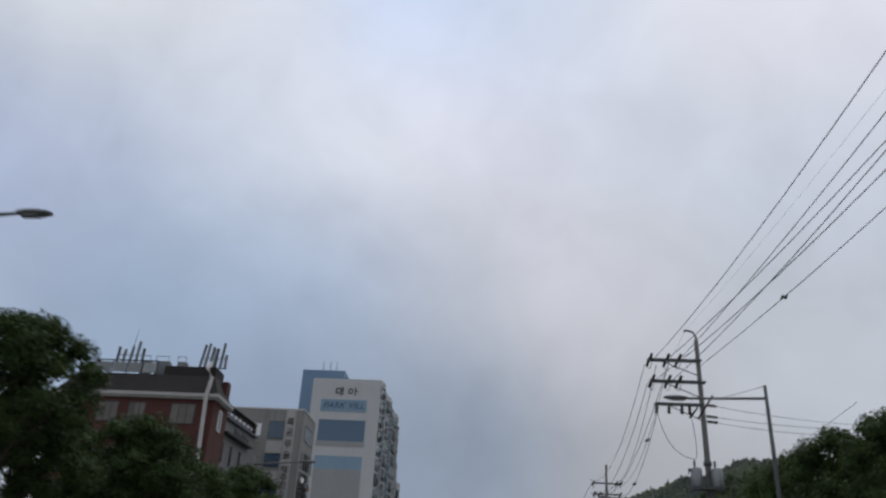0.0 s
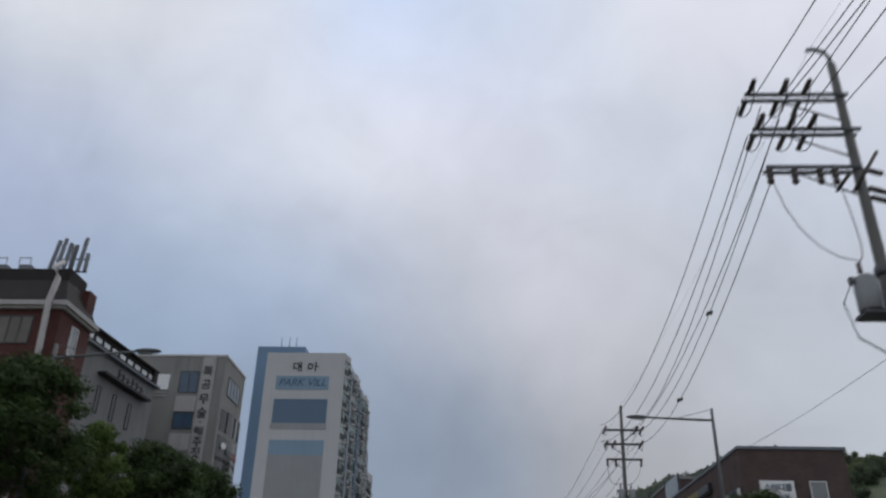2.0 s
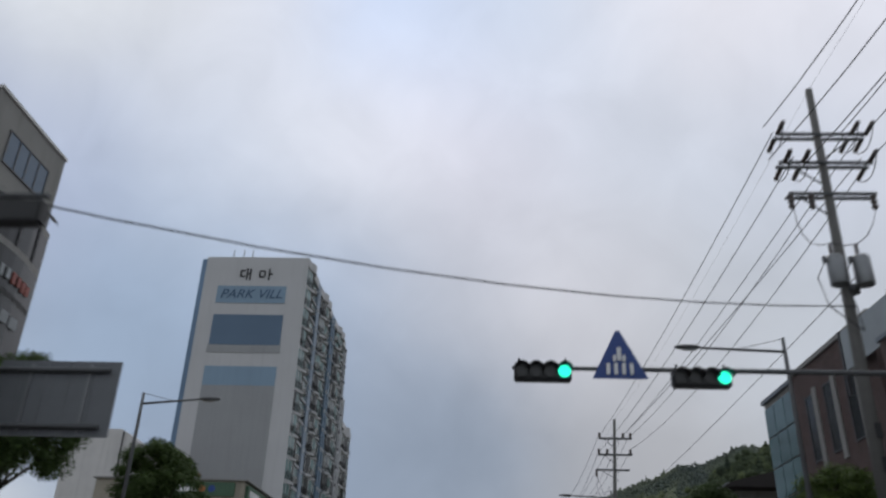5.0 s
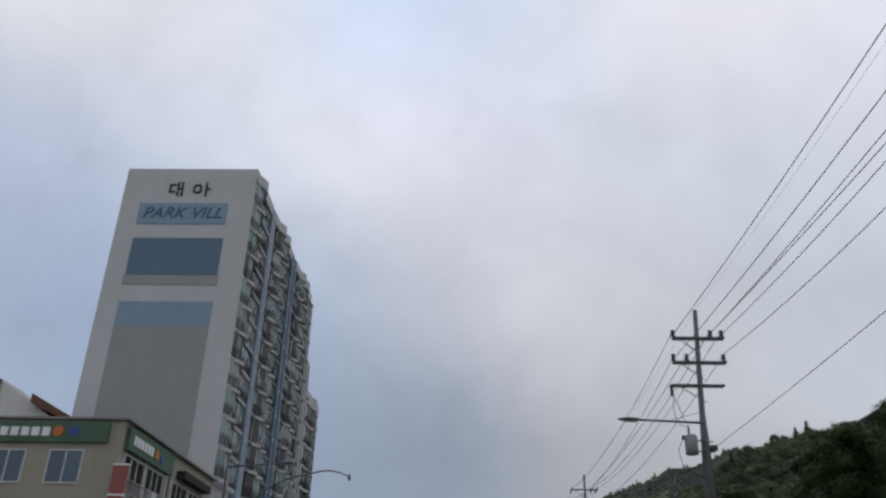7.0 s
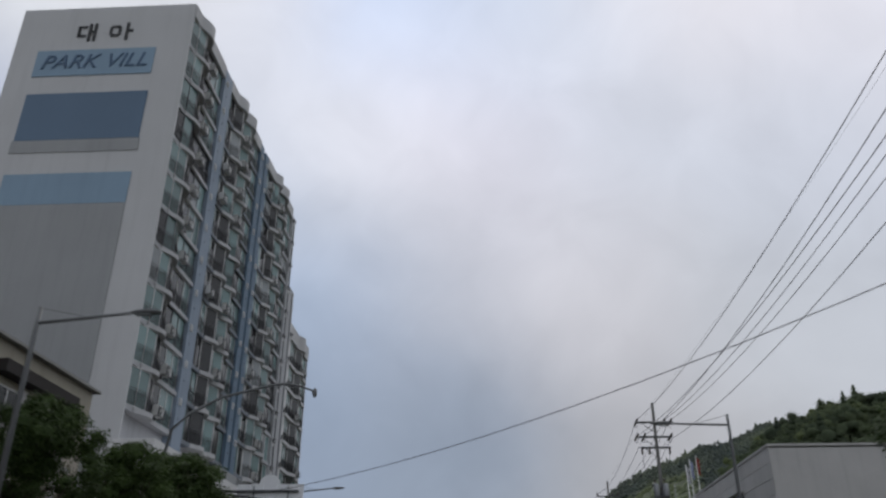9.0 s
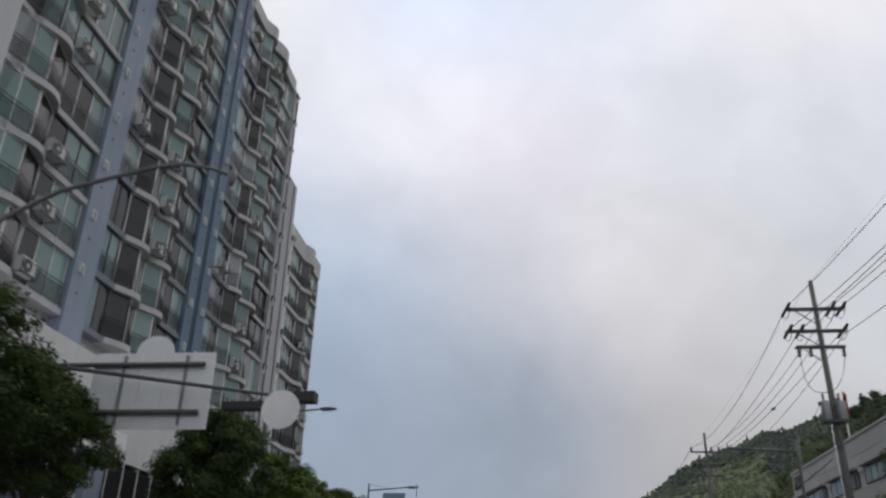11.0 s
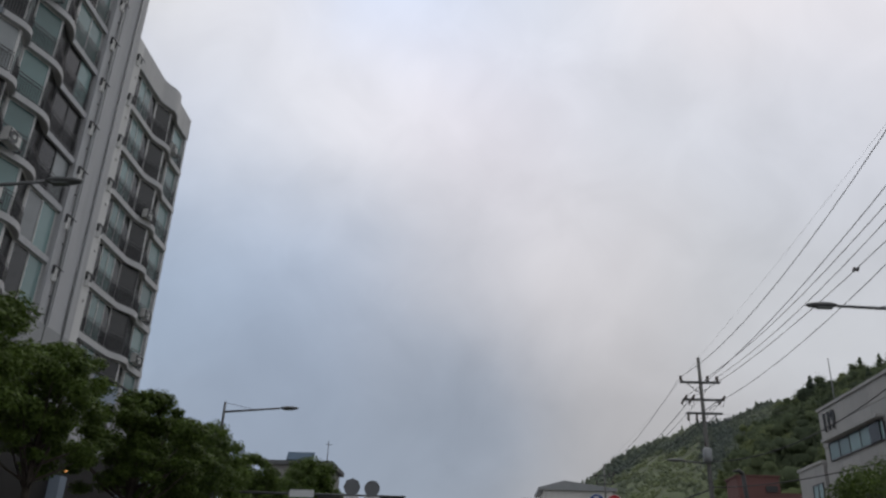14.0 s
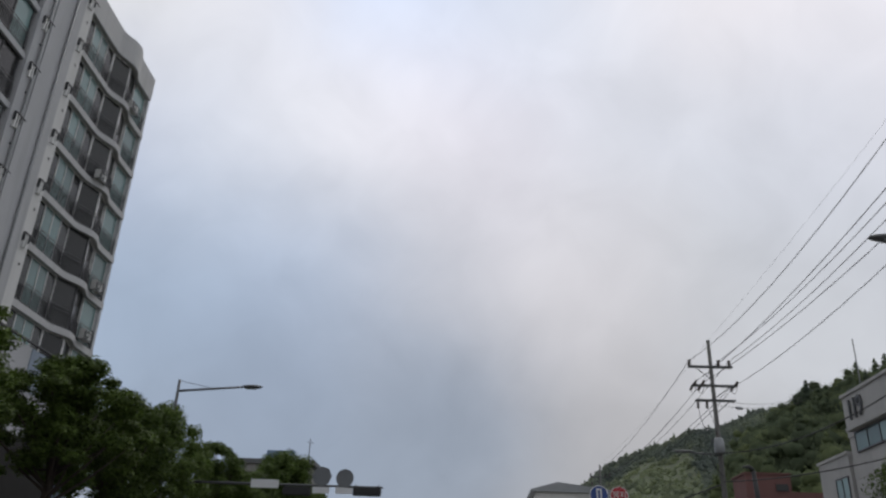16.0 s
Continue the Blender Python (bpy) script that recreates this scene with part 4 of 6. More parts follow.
part("sign_disc", tubed([(bay_x(83.2) + 0.05, 83.2, 15.45), (bay_x(83.2) + 0.16, 83.15, 15.45)], 0.27, 16), M["sign_white"], hall, "round white sign")
for i in range(7):
    y = 84.0 + i * 0.5
    part("sign_bar", boxes((bay_x(y + 0.2) + 0.03, bay_x(y + 0.2) + 0.1, y, y + 0.26, 14.95 - 0.05 * (i % 2), 15.4)), M["dull_red" if i > 2 else "glass_b"], hall)
for y, w, z in ((83.2, 0.25, 13.3), (83.45, 0.7, 13.0), (84.5, 0.55, 13.2), (85.4, 0.6, 13.2), (86.3, 0.6, 13.2)):
    part("sign_bar", boxes((bay_x(y + w / 2) + 0.02, bay_x(y + w / 2) + 0.08, y, y + w, z, z + 0.5)), M["glass_b"], hall)
b2 = bmesh.new()
prism(b2, pts, 14.25, 14.55)
part("sign_shelf", b2, M["concrete_g"], hall)
part("yellow_sign", boxes((-20.0, -19.3, 82.2, 82.35, 8.6, 9.9)), M["yellow"], hall, "yellow and orange projecting sign")
part("round_sign", tubed([(-21.3, 81.66, 10.8), (-21.3, 81.6, 10.8)], 0.42, 16), M["ink"], hall, "round dark emblem")
part("round_mark", boxes((-21.5, -21.38, 81.57, 81.6, 10.6, 11.0), (-21.38, -21.1, 81.57, 81.6, 10.75, 10.85)), M["yellow"], hall)
for z in (18.3, 15.3, 12.0):
    part("spandrel", boxes((-23.6, -21.95, 81.74, 81.8, z - 0.5, z + 0.75)), M["cornice"], hall, "stained pale spandrel under the window")

# cream building with a green name board
cream = thing("cream_shop_building", (-22, 126, 2.15), "cream rendered low building with green name boards", "shop building")
part("wall", boxes((-30, -18.0, 119.2, 135.5, 2.0, 12.75)), M["cream"], cream)
part("roof_edge", boxes((-30.2, -17.7, 119.0, 135.7, 12.75, 12.86)), M["concrete_g"], cream, "thin roof edge")
part("name_board", boxes((-25.2, -18.7, 119.0, 119.2, 11.55, 12.6)), M["sign_green"], cream, "green board with pale bars")
part("name_board", boxes((-18.0, -17.75, 119.6, 126.6, 11.35, 12.5)), M["sign_green"], cream, "green board with pale bars")
for i in range(6):
    part("sign_bar", boxes((-24.9 + i * 0.55, -24.5 + i * 0.55, 118.97, 119.0, 11.85, 12.3)), M["sign_white"], cream)
    part("sign_bar", boxes((-17.75, -17.72, 120.2 + i * 0.5, 120.55 + i * 0.5, 11.7, 12.2)), M["sign_white"], cream)
for x, m_ in ((-21.3, "orange"), (-20.5, "sign_blue")):
    part("sign_mark", tubed([(x, 119.0, 12.1), (x, 118.95, 12.1)], 0.27, 14), M[m_], cream)
for y, m_ in ((123.6, "orange"), (124.5, "sign_blue")):
    part("sign_mark", tubed([(-17.75, y, 11.9), (-17.7, y, 11.9)], 0.27, 14), M[m_], cream)
part("pillar_sign", boxes((-18.05, -17.3, 118.95, 119.15, 6.0, 10.4)), M["dull_red"], cream, "tall dull red sign on the corner")
part("sign_cap", boxes((-18.07, -17.28, 118.93, 119.17, 8.9, 9.0), (-18.07, -17.28, 118.93, 119.17, 10.4, 10.48)), M["sign_white"], cream)
for y in (122.7, 126.1, 130.2, 133.6):
    part("pilaster", boxes((-18.0, -17.86, y - 0.16, y + 0.16, 5.0, 11.3)), M["cornice"], cream, "pale pilaster between the windows")
part("sill_band", boxes((-18.0, -17.9, 119.4, 134.6, 9.05, 9.25)), M["concrete_g"], cream)
for y0 in (119.9, 123.1, 127.4, 130.6):
    upper = wall_window(cream, "x", -18.0, y0, y0 + 2.7, 9.35, 11.2, 1, 3, "glass_d", "frame_w")
    part("window_rail", boxes((-17.95, -17.8, y0, y0 + 2.7, 9.95, 10.0), *[(-17.92, -17.84, y0 + 0.3 * k, y0 + 0.3 * k + 0.05, 9.4, 9.95) for k in range(10)]), M["cornice"], upper)
    if y0 in (123.1, 130.6):
        part("window_unit", boxes((-17.95, -17.55, y0 + 0.35, y0 + 1.05, 9.4, 9.9)), M["plastic_w"], upper, "white air conditioner on the sill")
    wall_window(cream, "x", -18.0, y0, y0 + 2.6, 5.8, 7.8, 1, 3, "glass_d", "frame_d")
for x0 in (-24.6, -21.6):
    wall_window(cream, "y", 119.2, x0, x0 + 1.8, 9.5, 11.2, -1, 2, "glass_blue", "frame_w")
part("canopy", boxes((-18.0, -17.45, 128.0, 133.5, 11.5, 11.95)), M["shingle"], cream, "dark sign box over the windows")
part("downpipe", tubed([(-17.9, 126.8, 12.7), (-17.9, 126.8, 3)], 0.07, 6), M["steel"], cream)

# gabled house behind the shop building
back = thing("grey_gabled_house", (-36, 140, 2.15), "grey house with a brown sloping eave", "house")
bw = bmesh.new()
pr = [(-44, 2.0), (-33.0, 2.0), (-33.0, 18.3), (-38.2, 21.6), (-44, 21.6)]
va, vb = [bw.verts.new((x, 140, z)) for x, z in pr], [bw.verts.new((x, 144, z)) for x, z in pr]
bw.faces.new(va), bw.faces.new(vb[::-1])
for i in range(5):
    bw.faces.new((va[i], vb[i], vb[(i + 1) % 5], va[(i + 1) % 5]))
part("wall", bw, M["concrete_l"], back)
ev = bmesh.new()
pr = [(-34.6, 20.05), (-34.6, 19.3), (-30.2, 17.35), (-30.2, 17.75)]
va, vb = [ev.verts.new((x, 139.2, z)) for x, z in pr], [ev.verts.new((x, 144.3, z)) for x, z in pr]
ev.faces.new(va), ev.faces.new(vb[::-1])
for i in range(4):
    ev.faces.new((va[i], vb[i], vb[(i + 1) % 4], va[(i + 1) % 4]))
part("eave", ev, M["brownroof"], back, "brown overhanging eave")
part("downpipe", tubed([(-37.9, 139.9, 21.4), (-37.9, 139.9, 3)], 0.09, 6), M["rail"], back)

yellow = thing("yellow_sign_board", (-16.3, 102.6, ground_z(102)), "yellow advertising board on a steel post", "sign board")
part("post", tubed([(-16.3, 102.6, 1.4), (-16.3, 102.6, 8.4)], 0.1, 10), M["steel_d"], yellow)
part("board", boxes((-17.2, -15.2, 102.4, 102.55, 5.4, 8.6)), M["yellow"], yellow)
part("board_edge", boxes((-17.28, -15.12, 102.38, 102.57, 8.6, 8.7)), M["orange"], yellow)

# small house far down the street with a solar panel
far_house = thing("solar_house", (-22, 240, 2.15), "far pale house with a solar panel and aerial", "house")
part("wall", boxes((-26, -18.6, 238, 246, 2.0, 18.2)), M["concrete_g"], far_house)
part("roof", boxes((-26.4, -18.1, 237.6, 246.4, 18.2, 18.7)), M["steel_d"], far_house, "dark flat roof")
sol = boxes((-23.8, -20.6, 238.5, 238.65, 18.9, 20.0))
bmesh.ops.rotate(sol, verts=sol.verts, cent=(-22, 238.6, 18.9), matrix=Matrix.Rotation(radians(-30), 3, "X"))
part("solar_panel", sol, M["glass_blue"], far_house, "dark blue solar panel")
part("aerial", tubed([(-18.9, 238.2, 18.6), (-18.9, 238.2, 21.1)], 0.05, 6), M["steel_d"], far_house)
part("aerial_bar", boxes((-19.2, -18.5, 238.18, 238.22, 20.7, 20.75)), M["steel_d"], far_house)

# ---- buildings on the east side ----
brown = thing("brown_brick_building", (18, 76, 0.7), "dark brown brick building with white framed windows", "shop building")
part("wall", boxes((15.07, 21.0, 67.1, 83.4, 0.3, 12.0)), M["brick_d"], brown)
part("coping", boxes((15.0, 21.07, 67.0, 83.5, 12.0, 12.16)), M["slate"], brown, "thin dark coping")
name_rail = part("name_rail", boxes((14.85, 15.07, 73.0, 78.7, 10.6, 11.2)), M["black"], brown, "black name rail")
for i in range(11):
    y = 73.2 + i * 0.48
    part("sign_bar", boxes((14.75, 14.85, y, y + 0.26, 10.7, 11.15)), M["gold" if i > 4 else "sign_grey"], brown)
for y0, w, n in ((73.0, 0.95, 1), (78.3, 0.9, 1), (80.6, 1.6, 2)):
    wall_window(brown, "x", 15.07, y0, y0 + w, 8.4, 9.9, -1, n, "glass_b" if n > 1 else "sign_white", "frame_d")
    wall_window(brown, "x", 15.07, y0, y0 + w, 4.2, 6.2, -1, n, "glass_d", "frame_w")
group = wall_window(brown, "x", 15.07, 67.4, 72.2, 7.6, 10.0, -1, 1, "glass_d", "frame_d")
for y0, y1, m_ in ((67.5, 67.95, "sign_white"), (68.05, 69.45, "glass_d"), (69.55, 71.4, "glass_y"), (71.5, 72.1, "sign_white")):
    part("pane", boxes((14.98, 15.03, y0, y1, 7.7, 9.9)), M[m_], group)
wall_window(brown, "x", 15.07, 75.5, 77.0, 7.6, 10.0, -1, 1, "glass_y", "frame_d")
for y0 in (68.4, 72.6, 76.0):
    wall_window(brown, "x", 15.07, y0, y0 + 2.2, 4.2, 6.2, -1, 2, "glass_d", "frame_d")
for x0, x1 in ((16.0, 17.9), (18.75, 19.7)):
    wall_window(brown, "y", 67.1, x0, x1, 8.6, 10.25, -1, 1, "glass_b", "frame_w")
notice = part("notice", boxes((16.05, 17.85, 66.98, 67.03, 8.9, 10.2)), M["sign_white"], brown, "white window notice with dark lettering")
lettering("lettering", "스터디룸", 0.42, M["ink_blue"], notice, (16.95, 66.95, 9.85), (90, 0, 0))
lettering("lettering", "독서실", 0.42, M["ink_blue"], notice, (16.95, 66.95, 9.3), (90, 0, 0))

stone = thing("brown_corner_house", (18, 90, 1.1), "dark brown brick house with narrow windows and a parapet", "house")
part("wall", boxes((15.7, 24, 85.0, 93.6, 0.6, 13.75)), M["brick_d"], stone)
part("coping", boxes((15.6, 24, 84.9, 93.7, 13.75, 13.95)), M["concrete_g"], stone, "grey parapet coping")
for y0 in (87.0, 89.2, 91.3):
    part("window_surround", boxes((15.62, 15.7, y0 - 0.35, y0 + 0.02, 9.0, 12.6)), M["concrete_g"], stone, "grey stone strip beside the window")
    wall_window(stone, "x", 15.7, y0 + 0.05, y0 + 0.95, 9.4, 12.4, -1, 1, "glass_d", "frame_d")
    wall_window(stone, "x", 15.7, y0, y0 + 0.9, 5.2, 7.8, -1, 1, "glass_b", "frame_w")
part("screen", boxes((15.3, 15.34, 82.5, 86.8, 12.0, 13.6)), M["glass_b"], stone, "dull glazed parapet screen")
for y in (82.4, 86.9):
    part("screen_post", boxes((15.26, 15.4, y - 0.06, y + 0.06, 11.0, 13.7)), M["rail"], stone)

cot = thing("roadside_cottage", (19, 112, 1.8), "cream and grey house with a dark overhanging roof", "house")
part("wall", boxes((16.0, 24, 106, 118.2, 1.6, 8.9)), M["cream"], cot)
part("canopy", boxes((15.6, 24, 105.9, 118.4, 8.9, 9.06)), M["steel_d"], cot, "thin dark canopy")
part("upper_wall", boxes((16.5, 24, 107, 117.6, 9.06, 11.0)), M["concrete_g"], cot, "grey upper wall")
rf = bmesh.new()
pr = [(15.75, 10.75), (15.75, 11.0), (20.0, 12.1), (25.0, 12.1), (25.0, 10.75)]
va, vb = [rf.verts.new((x, 105.6, z)) for x, z in pr], [rf.verts.new((x, 118.4, z)) for x, z in pr]
rf.faces.new(va), rf.faces.new(vb[::-1])
for i in range(5):
    rf.faces.new((va[i], vb[i], vb[(i + 1) % 5], va[(i + 1) % 5]))
part("roof", rf, M["shingle"], cot, "dark shingled roof")
part("gutter", tubed([(15.7, 105.6, 10.95), (15.7, 118.4, 10.95)], 0.06, 8), M["steel"], cot)

teal = thing("glass_office", (19, 96, 1.3), "teal glazed office front beside the road", "office building")
part("wall", boxes((15.9, 24, 93.9, 98.2, 1.0, 13.7)), M["concrete_g"], teal)
tp = mesh_of("pane", boxes((-0.03, 0.02, -0.66, 0.66, 0, 1.5)), M["glass_green"])
for i in range(3):
    for k in range(7):
        piece("pane", tp, teal, (15.86, 94.65 + i * 1.4, 2.4 + k * 1.58))
part("roof_edge", boxes((15.75, 24, 93.85, 98.3, 13.7, 13.9)), M["slate"], teal)

# fire station
fire = thing("fire_station", (23, 185, 2.15), "pale stone clad fire station with raised dark numerals", "fire station")
part("wall", boxes((18.65, 30, 157.4, 191.0, 2.0, 14.6)), M["station"], fire)
cladding = mesh_of("cladding_panel", boxes((-0.06, 0, 0.012, 2.088, 0.012, 1.038)), M["station"])
for k in range(6):
    z0 = 8.4 + k * 1.05
    for i in range(16):
        y0 = 157.4 + i * 2.1
        if k in (3,) and 163.6 < y0 + 1 < 190.6:
            continue
        piece("cladding_panel", cladding, fire, (18.65, y0, z0))
part("coping", boxes((18.5, 30, 157.3, 191.05, 14.7, 14.85)), M["station"], fire)
lettering("lettering", "119", 1.5, M["steel_d"], fire, (18.52, 189.6, 13.85), (90, 0, -90), "raised dark numerals", depth=0.05, wide=0.74)
for y0, y1 in ((183.6, 190.2), (177.2, 182.4), (171.0, 176.0), (164.6, 169.6)):
    wall_window(fire, "x", 18.6, y0, y1, 11.75, 12.75, -1, 5, "glass_t", "frame_d")
    part("window_hood", boxes((18.2, 18.65, y0 - 0.1, y1 + 0.1, 12.8, 12.95)), M["station"], fire)
    part("shade_panel", boxes((18.5, 18.56, y0 + 0.4, y0 + 1.5, 11.8, 12.7)), M["glass_d"], fire)
low = bmesh.new()
prism(low, [(18.45, 191.1), (24, 191.1), (24, 194.8), (18.45, 194.8)], 2.0, 11.85)
part("low_wing", low, M["station"], fire, "lower flush wing")
part("wing_coping", boxes((18.38, 24, 191.1, 194.9, 11.85, 12.0)), M["station"], fire)
wall_window(fire, "x", 18.45, 191.4, 192.9, 8.0, 10.8, -1, 2, "glass_t", "frame_d")
part("roof_pole", tubed([(19.05, 189.6, 14.8), (19.25, 190.0, 17.7)], 0.035, 6), M["steel"], fire)


def flag(x, y, z, h, m_, word):
    f = thing("flag_pole", (x, y, z), f"slim white pole with a hanging {word} flag", "flag", "flags at the fire station")
    part("pole", tubed([(x, y, z), (x - 0.05, y, z + h)], [0.05, 0.03], 8), M["sign_white"], f)
    bm = bmesh.new()
    cols = 7
    rows = [[bm.verts.new((x + 0.02 + (0.25 - 0.05 * j / 6) * i / cols, y + 0.07 * math.sin(i * 1.9 + j * 0.6), z + h - 0.12 - 0.3 * j - 0.25 * i / cols)) for i in range(cols + 1)] for j in range(6)]
    for a, b in zip(rows, rows[1:]):
        for i in range(cols):
            bm.faces.new((a[i], a[i + 1], b[i + 1], b[i]))
    bmesh.ops.solidify(bm, geom=bm.faces[:], thickness=0.01)
    part("cloth", bm, M[m_], f)


flag(17.85, 178, 2.3, 15.1, "flag_w", "white")
flag(18.25, 178, 2.3, 15.6, "flag_b", "blue")
flag(18.85, 178, 2.3, 15.9, "flag_r", "red")

redb = thing("red_shed", (22, 212, 2.15), "dull red rendered building behind the pole", "shed")
part("wall", boxes((19.7, 23.05, 211, 214, 2.0, 14.1)), M["redwall"], redb)
part("low_wall", boxes((23.05, 26.0, 211.2, 214, 2.0, 12.9)), M["redwall"], redb)
part("roof", boxes((19.6, 23.12, 210.9, 214.1, 14.1, 14.22)), M["redwall"], redb)
part("vent", boxes((21.9, 22.8, 210.9, 211.0, 12.9, 13.4)), M["black"], redb)
post = thing("dark_post", (18.4, 205, 2.15), "thick dark weathered post before the red building", "post")
part("shaft", tubed([(18.6, 205, 2.1), (18.4, 205, 11.5), (18.3, 205, 13.3)], [0.2, 0.17, 0.16], 10), M["cable"], post)
part("cap", tubed([(18.3, 205, 13.3), (18.05, 205, 13.55), (17.6, 205, 13.5)], [0.17, 0.14, 0.06], 8), M["cable"], post)

gable = thing("grey_gabled_house", (11, 252, 2.15), "far grey house with a shallow gable", "house")
part("wall", boxes((7.2, 16, 250.3, 258, 2.0, 17.9)), M["concrete_l"], gable)
gr = bmesh.new()
pts = [(6.5, 17.9), (16.5, 17.9), (16.5, 18.3), (9.8, 19.1), (6.5, 18.15)]
va, vb = [gr.verts.new((x, 249.9, z)) for x, z in pts], [gr.verts.new((x, 258.2, z)) for x, z in pts]
gr.faces.new(va), gr.faces.new(vb[::-1])
for i in range(5):
    gr.faces.new((va[i], vb[i], vb[(i + 1) % 5], va[(i + 1) % 5]))
part("roof", gr, M["steel"], gable, "grey sheet roof")
part("low_wall", boxes((4.4, 7.2, 251, 258, 2.0, 16.9)), M["concrete_l"], gable)


# ---- street furniture ----
def street_lamp(x, y, top, tip_x, word, sag=0.1, stay=True):
    z0 = ground_z(y) + 0.15
    lamp = thing("street_lamp", (x, y, z0), f"tall grey street lamp with a slim flat head {word}", "street lamp", "street lamps")
    s = 1 if tip_x > x else -1
    arm = top - 0.5
    part("pole", tubed([(x, y, z0), (x, y, top - 1), (x, y, top)], [0.11, 0.07, 0.06], 10), M["lampgrey"], lamp)
    part("base", tubed([(x, y, z0), (x, y, z0 + 0.5)], 0.16, 10), M["lampgrey"], lamp)
    part("arm", tubed([(x, y, arm), (tip_x - s * 0.85, y, arm + sag)], [0.055, 0.045], 8), M["lampgrey"], lamp)
    if stay:
        part("stay", tubed([(x, y, top - 0.03), (x + (tip_x - x) * 0.45, y, arm + sag * 0.5)], 0.012, 5), M["lampgrey"], lamp)
    hd = bmesh.new()
    blob(hd, (tip_x - s * 0.42, y, arm + sag + 0.02), (0.47, 0.17, 0.085), 18, 10)
    head = part("head", hd, M["lampgrey"], lamp)
    part("lens", boxes((tip_x - s * 0.5 - 0.22, tip_x - s * 0.5 + 0.22, y - 0.1, y + 0.1, arm + sag - 0.075, arm + sag - 0.055)), M["glass_b"], head)
    return lamp


for x, y, top, tip in ((9.98, 54, 10.64, 6.45), (10.85, 81.5, 11.4, 7.15), (9.35, 110.6, 11.2, 5.9), (10.6, 138.5, 12.2, 7.1), (11.8, 166, 12.3, 8.3)):
    street_lamp(x, y, top, tip, "over the carriageway")
street_lamp(9.5, 29.5, 10.45, 5.8, "over the carriageway", -0.1)
for x, y, top, tip in ((-14.6, 16.2, 10.1, -11.0), (-14.1, 46, 10.4, -10.5), (-14.2, 88.6, 11.1, -10.8), (-13.3, 122.5, 11.6, -9.7), (-14.4, 160.4, 12.9, -10.9), (-13.9, 182.9, 12.6, -10.2)):
    street_lamp(x, y, top, tip, "beside the trees", 0.25)

# camera pole with a curved arm
old = thing("camera_pole", (-17.0, 141, ground_z(141)), "grey camera pole with a long bowed arm", "camera pole")
part("pole", tubed([(-17.0, 141, 2.2), (-16.9, 141, 9.0), (-16.4, 141, 12.4), (-15.6, 141, 13.2), (-14.1, 141, 14.0), (-12.7, 141, 14.35), (-11.4, 141, 14.65), (-10.7, 141, 14.7), (-9.9, 141, 14.55), (-9.3, 141, 14.3)], [0.12, 0.09, 0.08, 0.08, 0.07, 0.07, 0.06, 0.06, 0.05, 0.05], 10), M["lampgrey"], old)
hd = bmesh.new()
blob(hd, (-9.2, 141, 14.2), (0.12, 0.12, 0.26), 14, 8)
part("camera_head", hd, M["lampgrey"], old)


def insulator(bm, p, d, n=4, r=0.07):
    """A stack of porcelain sheds from p along d."""
    p, d = Vector(p), Vector(d)
    pts, radii = [], []
    for i in range(n):
        a = p + d * (i / n)
        pts += [a, a + d * (0.35 / n), a + d * (0.6 / n), a + d * (0.98 / n)]
        radii += [r * 0.5, r, r, r * 0.5]
    tube(bm, pts, radii, 7)


